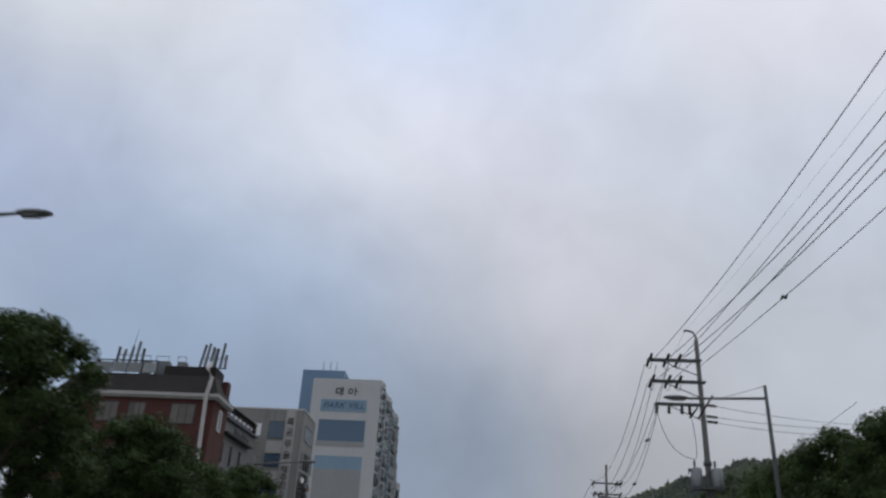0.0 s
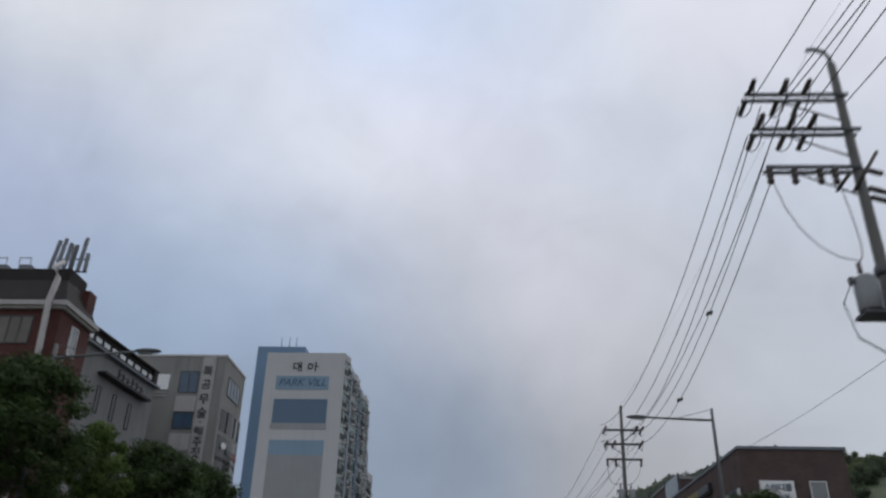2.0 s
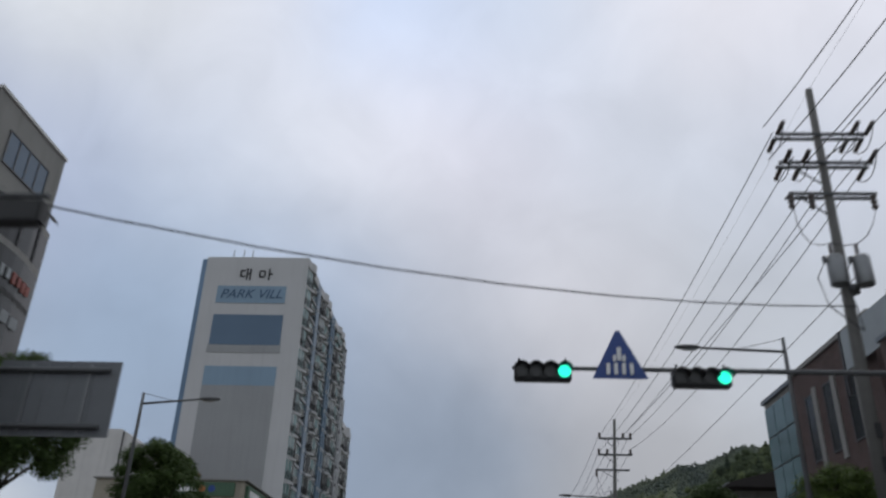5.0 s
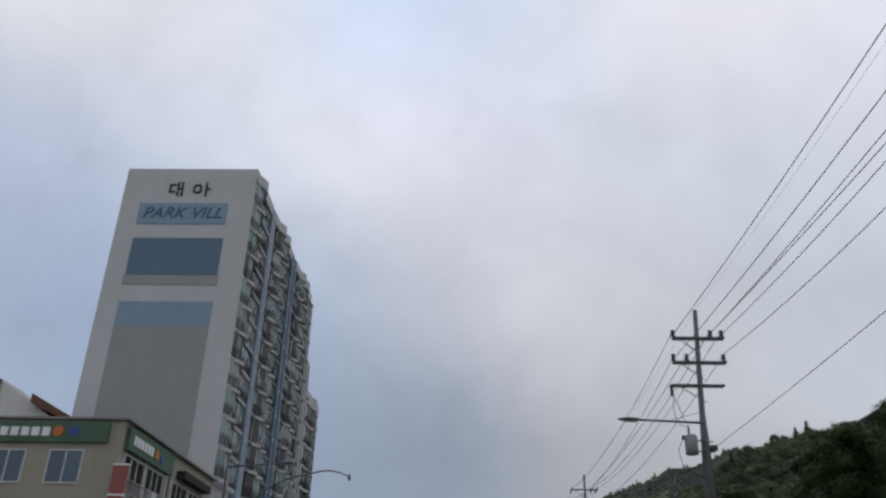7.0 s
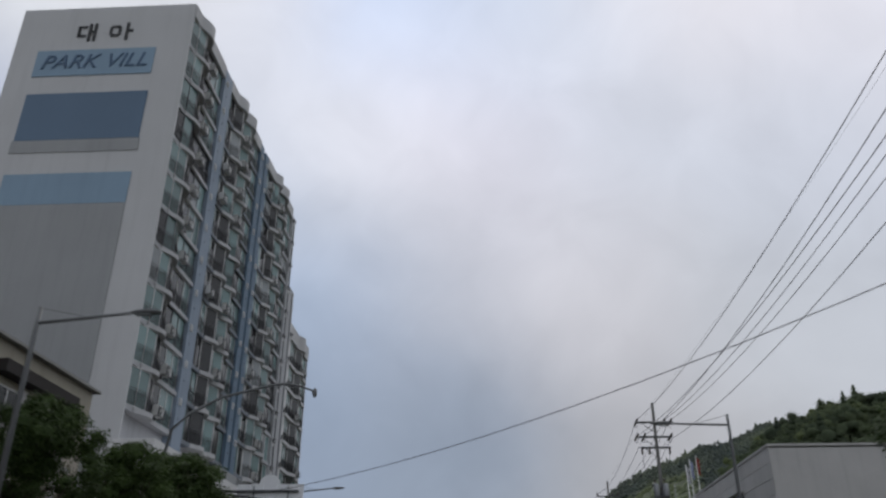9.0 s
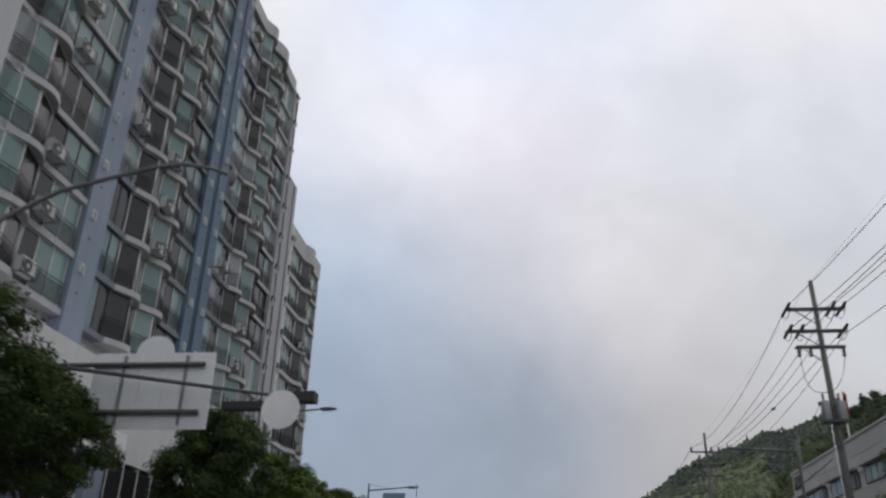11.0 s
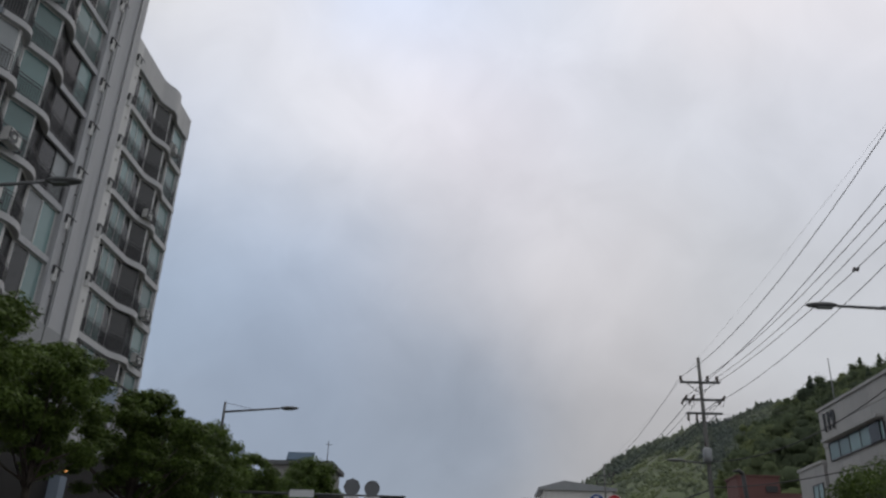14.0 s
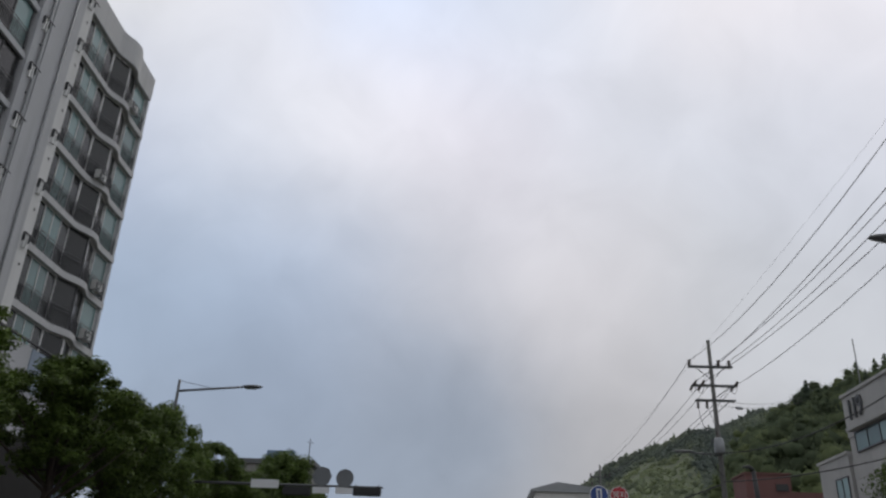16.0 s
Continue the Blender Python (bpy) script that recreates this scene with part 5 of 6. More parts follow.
def utility_pole(x, y, top, arms, transformer, bent_top=False, lean=0.0, drop=0.0):
    """arms: rows of (height, left end, right end, where insulators stand, 'up' or 'strain')."""
    z0 = ground_z(y) + 0.1
    pole = thing("utility_pole", (x, y, z0), "weathered concrete power pole with steel crossarms and insulators", "utility pole", "power poles along the road")
    pts = [(x + lean, y, z0), (x, y, top - (0.5 if bent_top else 0))]
    part("shaft", tubed(pts, [0.19, 0.10], 12), M["concrete"], pole)
    if bent_top:
        part("top_bracket", tubed([(x, y, top - 1.1), (x, y, top - 0.3), (x - 0.12, y, top - 0.08), (x - 0.35, y, top), (x - 0.55, y, top - 0.02)], 0.06, 8), M["steel"], pole)
    for z, xl, xr, spots, style in arms:
        arm = part("crossarm", boxes((xl, xr, y - 0.16, y - 0.09, z - 0.04, z + 0.04), (xl, xr, y + 0.09, y + 0.16, z - 0.04, z + 0.04)), M["steel_d"], pole)
        for s in spots:
            bm = bmesh.new()
            if style == "up":
                insulator(bm, (s, y, z + 0.04), (0, 0, 0.38), 3, 0.11)
            elif style == "down":
                insulator(bm, (s, y - 0.1, z - 0.02), (-0.04, -0.06, -0.48), 3, 0.09)
            else:
                insulator(bm, (s, y - 0.16, z), (0.02, -0.46, 0.10), 4, 0.075)
                other = bmesh.new()
                insulator(other, (s, y + 0.16, z), (-0.02, 0.46, -0.12), 4, 0.075)
                part("insulator", other, M["insul"], arm)
                ends = Vector((s + 0.02, y - 0.62, z + 0.09)), Vector((s + 0.06, y, z - 0.75)), Vector((s - 0.02, y + 0.62, z - 0.12))
                part("jumper", tubed([ends[0].lerp(ends[1], u).lerp(ends[1].lerp(ends[2], u), u) for u in (0, 0.15, 0.3, 0.5, 0.7, 0.85, 1)], 0.014, 5), M["cable"], arm)
            part("insulator", bm, M["insul"], arm)
        far = xl if abs(xl - x) > abs(xr - x) else xr
        part("brace", tubed([(x + (far - x) * 0.72, y, z - 0.04), (x, y, z - 0.75)], 0.025, 5), M["steel_d"], pole)
    if transformer:
        for off, rad in transformer:
            zt = transformer_z(top) - drop
            bm = bmesh.new()
            tube(bm, [(x + off, y - 0.3, zt), (x + off, y - 0.3, zt + 0.04), (x + off, y - 0.3, zt + 0.76), (x + off, y - 0.3, zt + 0.84)], [rad * 0.85, rad * 0.92, rad * 0.92, rad * 0.65], 16)
            tr = part("transformer", bm, M["steel"], pole, "grey drum transformer")
            bm = bmesh.new()
            insulator(bm, (x + off - 0.05, y - 0.3, zt + 0.82), (0, 0, 0.35), 4, 0.06)
            part("bushing", bm, M["insul"], tr)
            part("lug", boxes((x + off - rad - 0.06, x + off - rad + 0.02, y - 0.36, y - 0.24, zt + 0.65, zt + 0.8)), M["steel_d"], tr)
            part("lead", tubed([(x + off - rad, y - 0.3, zt + 0.7), (x + off - rad - 0.28, y - 0.3, zt + 0.2), (x + off - rad - 0.12, y - 0.3, zt - 0.6), (x, y - 0.2, zt - 1.2)], 0.018, 5), M["cable"], pole)
        for (zl, xl, xr, spots, style), k in ((arms[-1], 0), (arms[-1], -1)):
            s0 = Vector((spots[k], y - 0.15, zl - 0.4))
            end = Vector((x + transformer[0][0], y - 0.3, transformer_z(top) - drop + 1.2))
            droop = (s0 + end) / 2 + Vector((-0.5 if k == 0 else 0.2, -0.15, -1.0))
            pts_l = [s0.lerp(droop, u).lerp(droop.lerp(end, u), u) for u in (0, 0.2, 0.4, 0.6, 0.8, 1)]
            part("drop_lead", tubed(pts_l, 0.014, 5), M["cable"], pole)
        if len(transformer) == 1:
            off = transformer[0][0]
            for dz in (0.15, 0.6):
                part("bracket", tubed([(x, y - 0.1, zt + dz), (x + off * 0.7, y - 0.28, zt + dz)], 0.03, 6), M["steel_d"], pole)
        elif drop >= 0:
            part("platform", boxes((x + min(o for o, _r in transformer) - 0.2, x + max(0.1, max(o for o, _r in transformer) + 0.2), y - 0.5, y + 0.1, transformer_z(top) - drop - 0.08, transformer_z(top) - drop)), M["steel_d"], pole)
    part("band", tubed([(x, y, top - 6.5), (x, y, top - 6.3)], 0.19, 12), M["steel_d"], pole)
    for i, zz in enumerate((z0 + 4.6, z0 + 5.4)):
        part("cable_box", boxes((x - 0.24, x - 0.1, y - 0.2, y + 0.1, zz, zz + 0.35)), M["black"], pole)
    return pole


def transformer_z(top):
    return top - 6.55


P1 = utility_pole(9.25, 37.4, 15.55, ((14.0, 6.85, 9.4, (6.95, 7.75, 8.3), "strain"), (12.95, 6.9, 9.5, (7.0, 7.75, 8.25), "strain"), (11.85, 7.05, 9.3, (7.12, 7.7, 8.3, 8.65), "down")), ((-0.62, 0.28), (0.28, 0.28)), True, drop=0.95)
part("strut_arm", tubed([(9.0, 37.3, 11.2), (9.75, 37.3, 12.3)], 0.05, 6), M["insul"], P1)
part("strut_arm", tubed([(8.6, 37.3, 11.2), (9.0, 37.3, 11.7)], 0.05, 6), M["insul"], P1)
for z, dy in ((11.88, 0.48), (11.35, 0.48), (11.1, 0.48)):
    bm = bmesh.new()
    insulator(bm, (9.42, 37.42, z), (0.55, 0.55 * dy, 0.03), 5, 0.075)
    part("tail_insulator", bm, M["insul"], P1)
utility_pole(10.0, 74.4, 16.5, ((14.85, 8.75, 11.3, (8.8, 10.85, 11.25), "strain"), (13.9, 8.7, 11.25, (8.85, 9.35, 11.15), "strain"), (12.9, 8.8, 11.15, (8.85, 9.4, 11.05), "down")), ((-0.42, 0.24), (0.24, 0.24)), lean=-0.35, drop=-0.15)
utility_pole(10.35, 113.2, 16.7, ((15.3, 9.15, 11.5, (9.2, 10.9, 11.4), "up"), (14.14, 9.05, 11.45, (9.1, 9.7, 11.35), "up"), (13.06, 8.8, 11.2, (8.85,), "down")), ((-1.0, 0.3),), lean=-0.85, drop=0.2)
utility_pole(11.45, 158.9, 18.2, ((16.8, 10.1, 12.7, (10.15, 12.1, 12.55), "strain"), (15.75, 10.0, 12.6, (10.1, 10.6, 12.45), "strain"), (15.0, 10.3, 12.4, (10.4, 10.9, 12.3), "down")), ((-0.42, 0.22), (0.22, 0.22)))
utility_pole(12.65, 193.4, 18.6, ((17.0, 11.4, 13.85, (11.45, 13.1, 13.7), "up"), (15.9, 11.45, 14.0, (11.55, 12.0, 13.85), "strain"), (15.05, 11.6, 13.8, (11.7, 12.2), "down")), ((-0.1, 0.3),), lean=0.0)
utility_pole(14.4, 246.0, 20.6, ((19.2, 13.2, 15.6, (13.3, 15.0, 15.5), "up"), (18.2, 13.3, 15.5, (13.4, 15.4), "up")), ())
utility_pole(10.5, -3.0, 15.3, ((14.0, 8.4, 10.9, (8.5, 9.5, 10.0), "up"), (12.95, 8.4, 10.9, (8.5, 9.4, 9.9), "up")), ())
# lamp bracket on the pole by the fire station
br = thing("bracket_lamp", (12.6, 193.3, 11.9), "dark lamp bracket reaching out from a power pole", "street lamp", "street lamps")
part("arm", tubed([(12.6, 193.2, 12.0), (11.0, 193.0, 12.05)], 0.05, 8), M["lampgrey"], br)
hd = bmesh.new()
blob(hd, (10.6, 193.0, 12.1), (0.55, 0.16, 0.09), 14, 8)
part("head", hd, M["lampgrey"], br)


def wire(a, b, sag, r=0.014, n=14, label="black power line sagging between poles"):
    a, b = Vector(a), Vector(b)
    pts = [a.lerp(b, i / n) - Vector((0, 0, sag * 4 * (i / n) * (1 - i / n))) for i in range(n + 1)]
    return solo("power_cable", tubed(pts, r, 5), M["cable"], a, label, "cable", "overhead cables")


# spans between poles: ends along the road, height of the pole tops, and rows of (x, z) at both ends and sag
SPANS = (
    (-3.0, 37.4, (10.3, 15.3, 8.75, 15.5), ((8.14, 14.27, 7.11, 13.98, 0.94), (10.33, 13.74, 7.81, 14.04, 0.8), (9.56, 14.49, 8.37, 14.04, 0.63), (9.99, 12.74, 7.1, 12.95, 0.98), (9.27, 13.46, 7.88, 12.93, 0.89), (12.34, 13.66, 9.26, 13.71, 0.6))),
    (37.4, 74.4, (8.75, 15.5, 10.0, 16.5), ((6.71, 13.74, 8.5, 15.17, 1.89), (7.25, 13.72, 10.58, 14.9, 1.56), (7.84, 13.84, 11.14, 14.78, 1.51), (6.79, 12.83, 8.47, 14.06, 1.96), (7.64, 13.31, 9.36, 13.83, 1.7), (7.26, 11.76, 11.08, 13.92, 1.36))),
    (74.4, 113.2, (10.0, 16.5, 10.35, 16.7), ((8.73, 14.98, 9.26, 15.56, 0.39), (10.78, 15.0, 10.94, 15.59, 0.45), (11.17, 15.0, 11.45, 15.55, 0.7), (9.18, 14.16, 9.17, 14.39, 0.5), (11.03, 14.12, 9.74, 14.43, 0.31), (11.19, 13.99, 11.34, 14.53, 0.92))),
    (113.2, 158.9, (10.35, 16.7, 11.45, 18.2), ((9.2, 15.65, 10.15, 16.9, 1.0), (10.9, 15.65, 12.1, 16.9, 1.0), (11.4, 15.65, 12.55, 16.9, 1.0), (9.7, 14.5, 10.1, 15.8, 1.0), (9.15, 14.5, 10.6, 15.8, 1.0), (11.35, 14.5, 12.5, 15.6, 1.0))),
    (158.9, 193.4, (11.45, 18.2, 12.65, 18.6), ((10.15, 16.9, 11.45, 17.35, 1.2), (12.1, 16.9, 13.1, 17.35, 0.8), (12.55, 16.9, 13.7, 17.35, 0.8), (10.6, 15.8, 11.55, 16.0, 0.8), (12.45, 15.8, 12.0, 16.0, 0.8), (12.5, 15.6, 13.95, 15.95, 0.8))),
    (193.4, 246.0, (12.65, 18.6, 14.4, 20.6), ((11.45, 17.35, 13.3, 19.5, 1.0), (13.1, 17.35, 15.0, 19.5, 1.0), (13.7, 17.35, 15.5, 19.5, 1.0), (12.0, 16.0, 13.4, 18.5, 1.0), (13.85, 16.0, 14.2, 18.5, 1.0), (13.95, 15.95, 15.4, 18.2, 1.0))),
)
LINES = {}
for ya, yb, (tx0, tz0, tx1, tz1), rows in SPANS:
    wire((tx0, ya, tz0), (tx1, yb, tz1), 0.25 if ya == 158.9 else 0.5, 0.004, label="thin earth wire along the pole tops")
    for i, (x0, z0, x1, z1, sag) in enumerate(rows):
        LINES[ya, i] = (wire((x0, ya, z0), (x1, yb, z1), sag, 0.015), sag, Vector((x0, ya, z0)), Vector((x1, yb, z1)))


def spacer(p, line):
    bm = bmesh.new()
    tube(bm, [(p[0] - 0.13, p[1], p[2] - 0.1), (p[0] - 0.05, p[1], p[2] + 0.02), (p[0] + 0.04, p[1], p[2] - 0.03), (p[0] + 0.12, p[1], p[2] + 0.1)], [0.035, 0.075, 0.07, 0.035], 8)
    part("clamp", bm, M["black"], line, "small black clamp")


for ya, i, f in ((-3.0, 5, 0.76), (37.4, 2, 0.31), (37.4, 5, 0.49), (158.9, 4, 0.345)):
    line, sag, a, b = LINES[ya, i]
    p = a.lerp(b, f) - Vector((0, 0, sag * 4 * f * (1 - f)))
    spacer(tuple(p), line)
wire((-21.6, 59.0, 9.58), (9.97, 74.26, 9.59), 1.77, 0.018, label="black cable crossing over the road")
wire((9.4, 37.4, 11.9), (20.0, 42.7, 12.6), 0.2, 0.012)
wire((9.4, 37.4, 11.35), (20.0, 42.6, 12.4), 0.2, 0.012)
wire((9.4, 37.4, 11.1), (20.0, 42.65, 12.1), 0.25, 0.012)
wire((17.5, 40, 13.0), (15.3, 86, 13.6), 1.0, 0.012, label="thin wire to the stone house")
wire((10.3, 74.4, 10.6), (10.45, 113.2, 10.35), 0.25, 0.012, label="thin cable between power poles")
wire((12.8, 193.3, 15.05), (23.0, 206.6, 18.9), 0.35, 0.012)
pair = wire((12.8, 193.3, 14.75), (23.0, 206.6, 18.6), 0.3, 0.012)
part("closure", tubed([(14.5, 195.52, 15.22), (14.6, 195.65, 15.24), (15.1, 196.3, 15.38), (15.2, 196.43, 15.4)], [0.03, 0.09, 0.09, 0.03], 8), M["sign_grey"], pair, "grey cable closure")
wire((12.65, 193.2, 12.1), (18.2, 180.0, 14.0), 1.0, 0.03, label="black cable to the fire station")
wire((12.65, 193.2, 10.6), (18.4, 180.0, 10.6), 0.4, 0.03, label="black cable to the fire station")
wire((12.6, 193.3, 10.5), (3.0, 262, 14.0), 1.2, 0.045)
wire((-13.86, 136.15, 8.08), (10.17, 113.26, 9.68), 1.1, 0.012, label="long black cable crossing over the road")


def signal_head(parent, x, y, z, lit, facing, n=4, w=1.1, h=0.34):
    hd = boxes((x, x + w, y - 0.12, y + 0.12, z, z + h))
    bmesh.ops.bevel(hd, geom=hd.edges[:], offset=0.03, segments=2, affect="EDGES")
    head = part("signal_head", hd, M["black"], parent, "black horizontal signal housing")
    for i in range(n):
        c = (x + (i + 0.5) * w / n, y + facing * 0.13, z + h / 2)
        part("lens", tubed([c, (c[0], c[1] + facing * 0.02, c[2])], h * 0.36, 16), M["green_lit" if i == lit else "lens_off"], head, "lit green lens" if i == lit else "")
        v = bmesh.new()
        for k in range(9):
            a0, a1 = math.pi * (0.0 + k / 9), math.pi * (k + 1) / 9
            q = [(c[0] + 0.15 * math.cos(a), c[1] + facing * d, c[2] + 0.15 * math.sin(a)) for a, d in ((a0, 0), (a1, 0), (a1, 0.2), (a0, 0.2))]
            v.faces.new([v.verts.new(p) for p in q])
        bmesh.ops.solidify(v, geom=v.faces[:], thickness=0.008)
        part("visor", v, M["black"], head)
    part("hanger", boxes((x + 0.08, x + 0.12, y - 0.02, y + 0.02, z + h, z + h + 0.12), (x + w - 0.12, x + w - 0.08, y - 0.02, y + 0.02, z + h, z + h + 0.12)), M["steel_d"], head)


def mast_arm(px, y, arm_z, tip_x, label, z_pole=None, r=0.07, tip_z=None):
    z0 = ground_z(y) + 0.1
    m = thing("signal_mast", (px, y, z0), label, "traffic signal", "signal masts")
    part("post", tubed([(px, y, z0), (px, y, (z_pole or arm_z + 0.5))], [0.14, 0.1], 12), M["steel_d"], m)
    part("arm", tubed([(px, y, arm_z), (tip_x, y, arm_z if tip_z is None else tip_z)], [r, r * 0.6], 10), M["steel_d"], m)
    return m


def tri_sign(parent, x, y, z, s, m_, facing, label):
    bm = bmesh.new()
    pts = [(x - s / 2, z), (x + s / 2, z), (x + 0.04, z + s * 0.92), (x - 0.04, z + s * 0.92)]
    a, b = [bm.verts.new((px, y - 0.015, pz)) for px, pz in pts], [bm.verts.new((px, y + 0.015, pz)) for px, pz in pts]
    bm.faces.new(a), bm.faces.new(b[::-1])
    for i in range(4):
        bm.faces.new((a[i], b[i], b[(i + 1) % 4], a[(i + 1) % 4]))
    return part("crossing_sign", bm, M[m_], parent, label)


west1 = mast_arm(-16.2, 64.4, 6.95, -5.5, "dark signal mast with two unlit heads seen from behind")
signal_head(west1, -6.6, 64.4, 6.5, -1, 1)
signal_head(west1, -9.85, 64.4, 6.45, -1, 1, w=1.3)
tri_sign(west1, -7.95, 64.3, 6.98, 0.95, "sign_white", -1, "plain white back of a triangular sign")
east1 = mast_arm(9.75, 70.2, 6.5, 1.05, "dark signal mast with two green signals and a crossing sign", z_pole=8.1, r=0.06)
signal_head(east1, 1.08, 70.1, 6.2, 3, -1)
signal_head(east1, 4.1, 70.1, 6.12, 3, -1)
ts = tri_sign(east1, 3.12, 70.1, 6.28, 1.06, "sign_blue", -1, "blue triangular crossing sign")
bm = bmesh.new()
for i in range(4):
    x = 2.86 + i * 0.15
    box(bm, x, x + 0.07, 70.06, 70.084, 6.36, 6.58)
part("white_bar", bm, M["sign_white"], ts)
part("white_bar", boxes((3.08, 3.16, 70.06, 70.084, 6.64, 6.9), (3.0, 3.06, 70.06, 70.084, 6.62, 6.74), (3.18, 3.24, 70.06, 70.084, 6.62, 6.74)), M["sign_white"], ts)


def guide_sign(x0, x1, y, z0, z1, beams, m_, px, label, arch=False):
    z_g = ground_z(y) + 0.1
    g = thing("guide_sign", (px, y, z_g), label, "road sign", "guide signs")
    part("post", tubed([(px, y + 0.1, z_g), (px, y + 0.1, z1 + 0.3)], [0.15, 0.12], 12), M["steel"], g)
    n = 5
    w = (x1 - x0) / n
    panel = mesh_of("sign_panel", boxes((0.008, w - 0.008, -0.02, 0.02, 0, z1 - z0)), M[m_])
    for i in range(n):
        piece("sign_panel", panel, g, (x0 + i * w, y + 0.05, z0))
    for z in beams:
        part("beam", tubed([(px, y - 0.06, z), (x1 - 0.25, y - 0.06, z)], 0.07, 8), M["steel_d"], g)
    for x in (x0 + 0.9, x1 - 0.8):
        part("stiffener", boxes((x - 0.04, x + 0.04, y - 0.02, y + 0.03, z0 + 0.1, z1 - 0.1)), M["steel"], g)
    if arch:
        bm = bmesh.new()
        prism(bm, [(0.55 * math.cos(math.pi * k / 12), 0.5 * math.sin(math.pi * k / 12)) for k in range(13)], -0.02, 0.02)
        bmesh.ops.transform(bm, matrix=Matrix.Translation(((x0 + x1) / 2 - 0.05, y + 0.05, z1)) @ Matrix.Rotation(radians(90), 4, "X"), verts=bm.verts)
        part("arch_panel", bm, M[m_], g)
    return g


guide_sign(-12.4, -9.1, 75.2, 6.1, 8.12, (7.85, 6.35), "sign_grey", -16.0, "dark grey back of a large road guide sign")
guide_sign(-13.45, -9.95, 143.4, 7.95, 10.08, (9.72, 8.4), "sign_back", -16.1, "pale ribbed back of a large road guide sign", True)
west2 = mast_arm(-16.4, 142.9, 9.85, -7.1, "dark mast with a signal head and round sign backs", tip_z=8.6)
signal_head(west2, -9.35, 142.95, 8.32, -1, 1, w=2.0, h=0.24)
part("round_sign", tubed([(-7.68, 142.62, 8.28), (-7.68, 142.66, 8.28)], 0.5, 24), M["sign_white"], west2, "white round sign back")
part("sign_clamp", boxes((-7.76, -7.6, 142.66, 142.95, 8.5, 8.62)), M["steel_d"], west2)
part("camera_box", boxes((-7.4, -6.85, 142.7, 143.1, 8.52, 8.78)), M["black"], west2, "black camera box")
west3 = mast_arm(-16.0, 184.0, 8.42, -4.7, "dark mast with a signal head and two sign backs")
signal_head(west3, -5.98, 184.0, 8.05, -1, 1, w=1.2)
signal_head(west3, -9.0, 184.0, 8.0, -1, 1, w=1.2)
part("name_plate", boxes((-10.4, -9.2, 183.9, 183.94, 8.25, 8.6)), M["sign_back"], west3)
part("eight_sided_sign", tubed([(-7.35, 183.9, 8.8), (-7.35, 183.94, 8.8)], 0.42, 8), M["sign_grey"], west3, "grey eight sided sign back")
part("round_sign", tubed([(-6.36, 183.9, 8.75), (-6.36, 183.94, 8.75)], 0.38, 24), M["sign_grey"], west3, "grey round sign back")
for x in (-7.35, -6.36):
    part("sign_plate", boxes((x - 0.36, x + 0.36, 183.9, 183.94, 8.1, 8.36)), M["sign_back"], west3)
east3 = mast_arm(12.4, 186.5, 7.95, 3.6, "mast with a blue and a red round sign")
for x, m_, ch in ((4.85, "sign_blue", "0"), (5.75, "sign_red", "정지")):
    part("round_sign", tubed([(x, 186.3, 8.72), (x, 186.26, 8.72)], 0.43, 24 if m_ == "sign_blue" else 8), M["sign_white"], east3)
    disc = part("sign_face", tubed([(x, 186.26, 8.72), (x, 186.24, 8.72)], 0.39, 24 if m_ == "sign_blue" else 8), M[m_], east3)
    if ch == "0":
        part("bar", boxes((x - 0.12, x - 0.05, 186.22, 186.24, 8.5, 8.95), (x + 0.05, x + 0.12, 186.22, 186.24, 8.5, 8.95), (x - 0.12, x + 0.12, 186.22, 186.24, 8.93, 9.0)), M["sign_white"], disc)
    else:
        lettering("lettering", ch, 0.36, M["sign_white"], disc, (x, 186.22, 8.72), (90, 0, 0))
redarm = thing("red_mast_arm", (13.0, 164, ground_z(164)), "red painted mast arm with a dark end cap", "mast arm")
part("post", tubed([(13.0, 164, 2.2), (13.0, 164, 7.9)], 0.12, 12), M["steel_d"], redarm)
part("arm", tubed([(13.0, 164, 7.35), (10.05, 164, 7.5)], 0.13, 12), M["sign_red"], redarm)
part("end_cap", tubed([(10.05, 164, 7.5), (9.9, 164, 7.51)], 0.14, 12), M["black"], redarm)


# ---- trees and hills ----
def leaf_cards(count, shape, size, r, loose=0.6, flat=0.82, inner=0.55):
    """Small pointed leaves set at random turns over clumps. shape: rows of (centre, radius). One mesh of loose leaves."""
    verts, faces = [], []
    total = sum(c[1] ** 2 for c in shape)
    for centre, rad in shape:
        k = int(count * rad ** 2 / total)
        d = r.normal(size=(k, 3))
        d /= np.linalg.norm(d, axis=1)[:, None]
        rr = rad * (inner + (1.05 - inner) * r.random(k)) * (1 + 0.12 * np.sin(5 * d[:, 0] + 3 * d[:, 2]))
        p = np.array(centre) + d * rr[:, None] * np.array((1, 1, flat))
        up = d * (1.1 - loose) + r.normal(size=(k, 3)) * loose + np.array((0, 0, 0.35 + 1.6 * (0.82 - flat)))
        up /= np.linalg.norm(up, axis=1)[:, None]
        side = np.cross(up, r.normal(size=(k, 3)))
        side /= np.linalg.norm(side, axis=1)[:, None]
        along = np.cross(up, side)
        s = size * (0.6 + 0.8 * r.random(k))[:, None]
        tip, left, right = p + along * s, p - along * s * 0.9 + side * s * 0.5, p - along * s * 0.9 - side * s * 0.5
        n0 = len(verts)
        verts.extend(np.stack((left, right, tip), 1).reshape(-1, 3).tolist())
        faces.extend([(n0 + 3 * i, n0 + 3 * i + 1, n0 + 3 * i + 2) for i in range(k)])
    return verts, faces


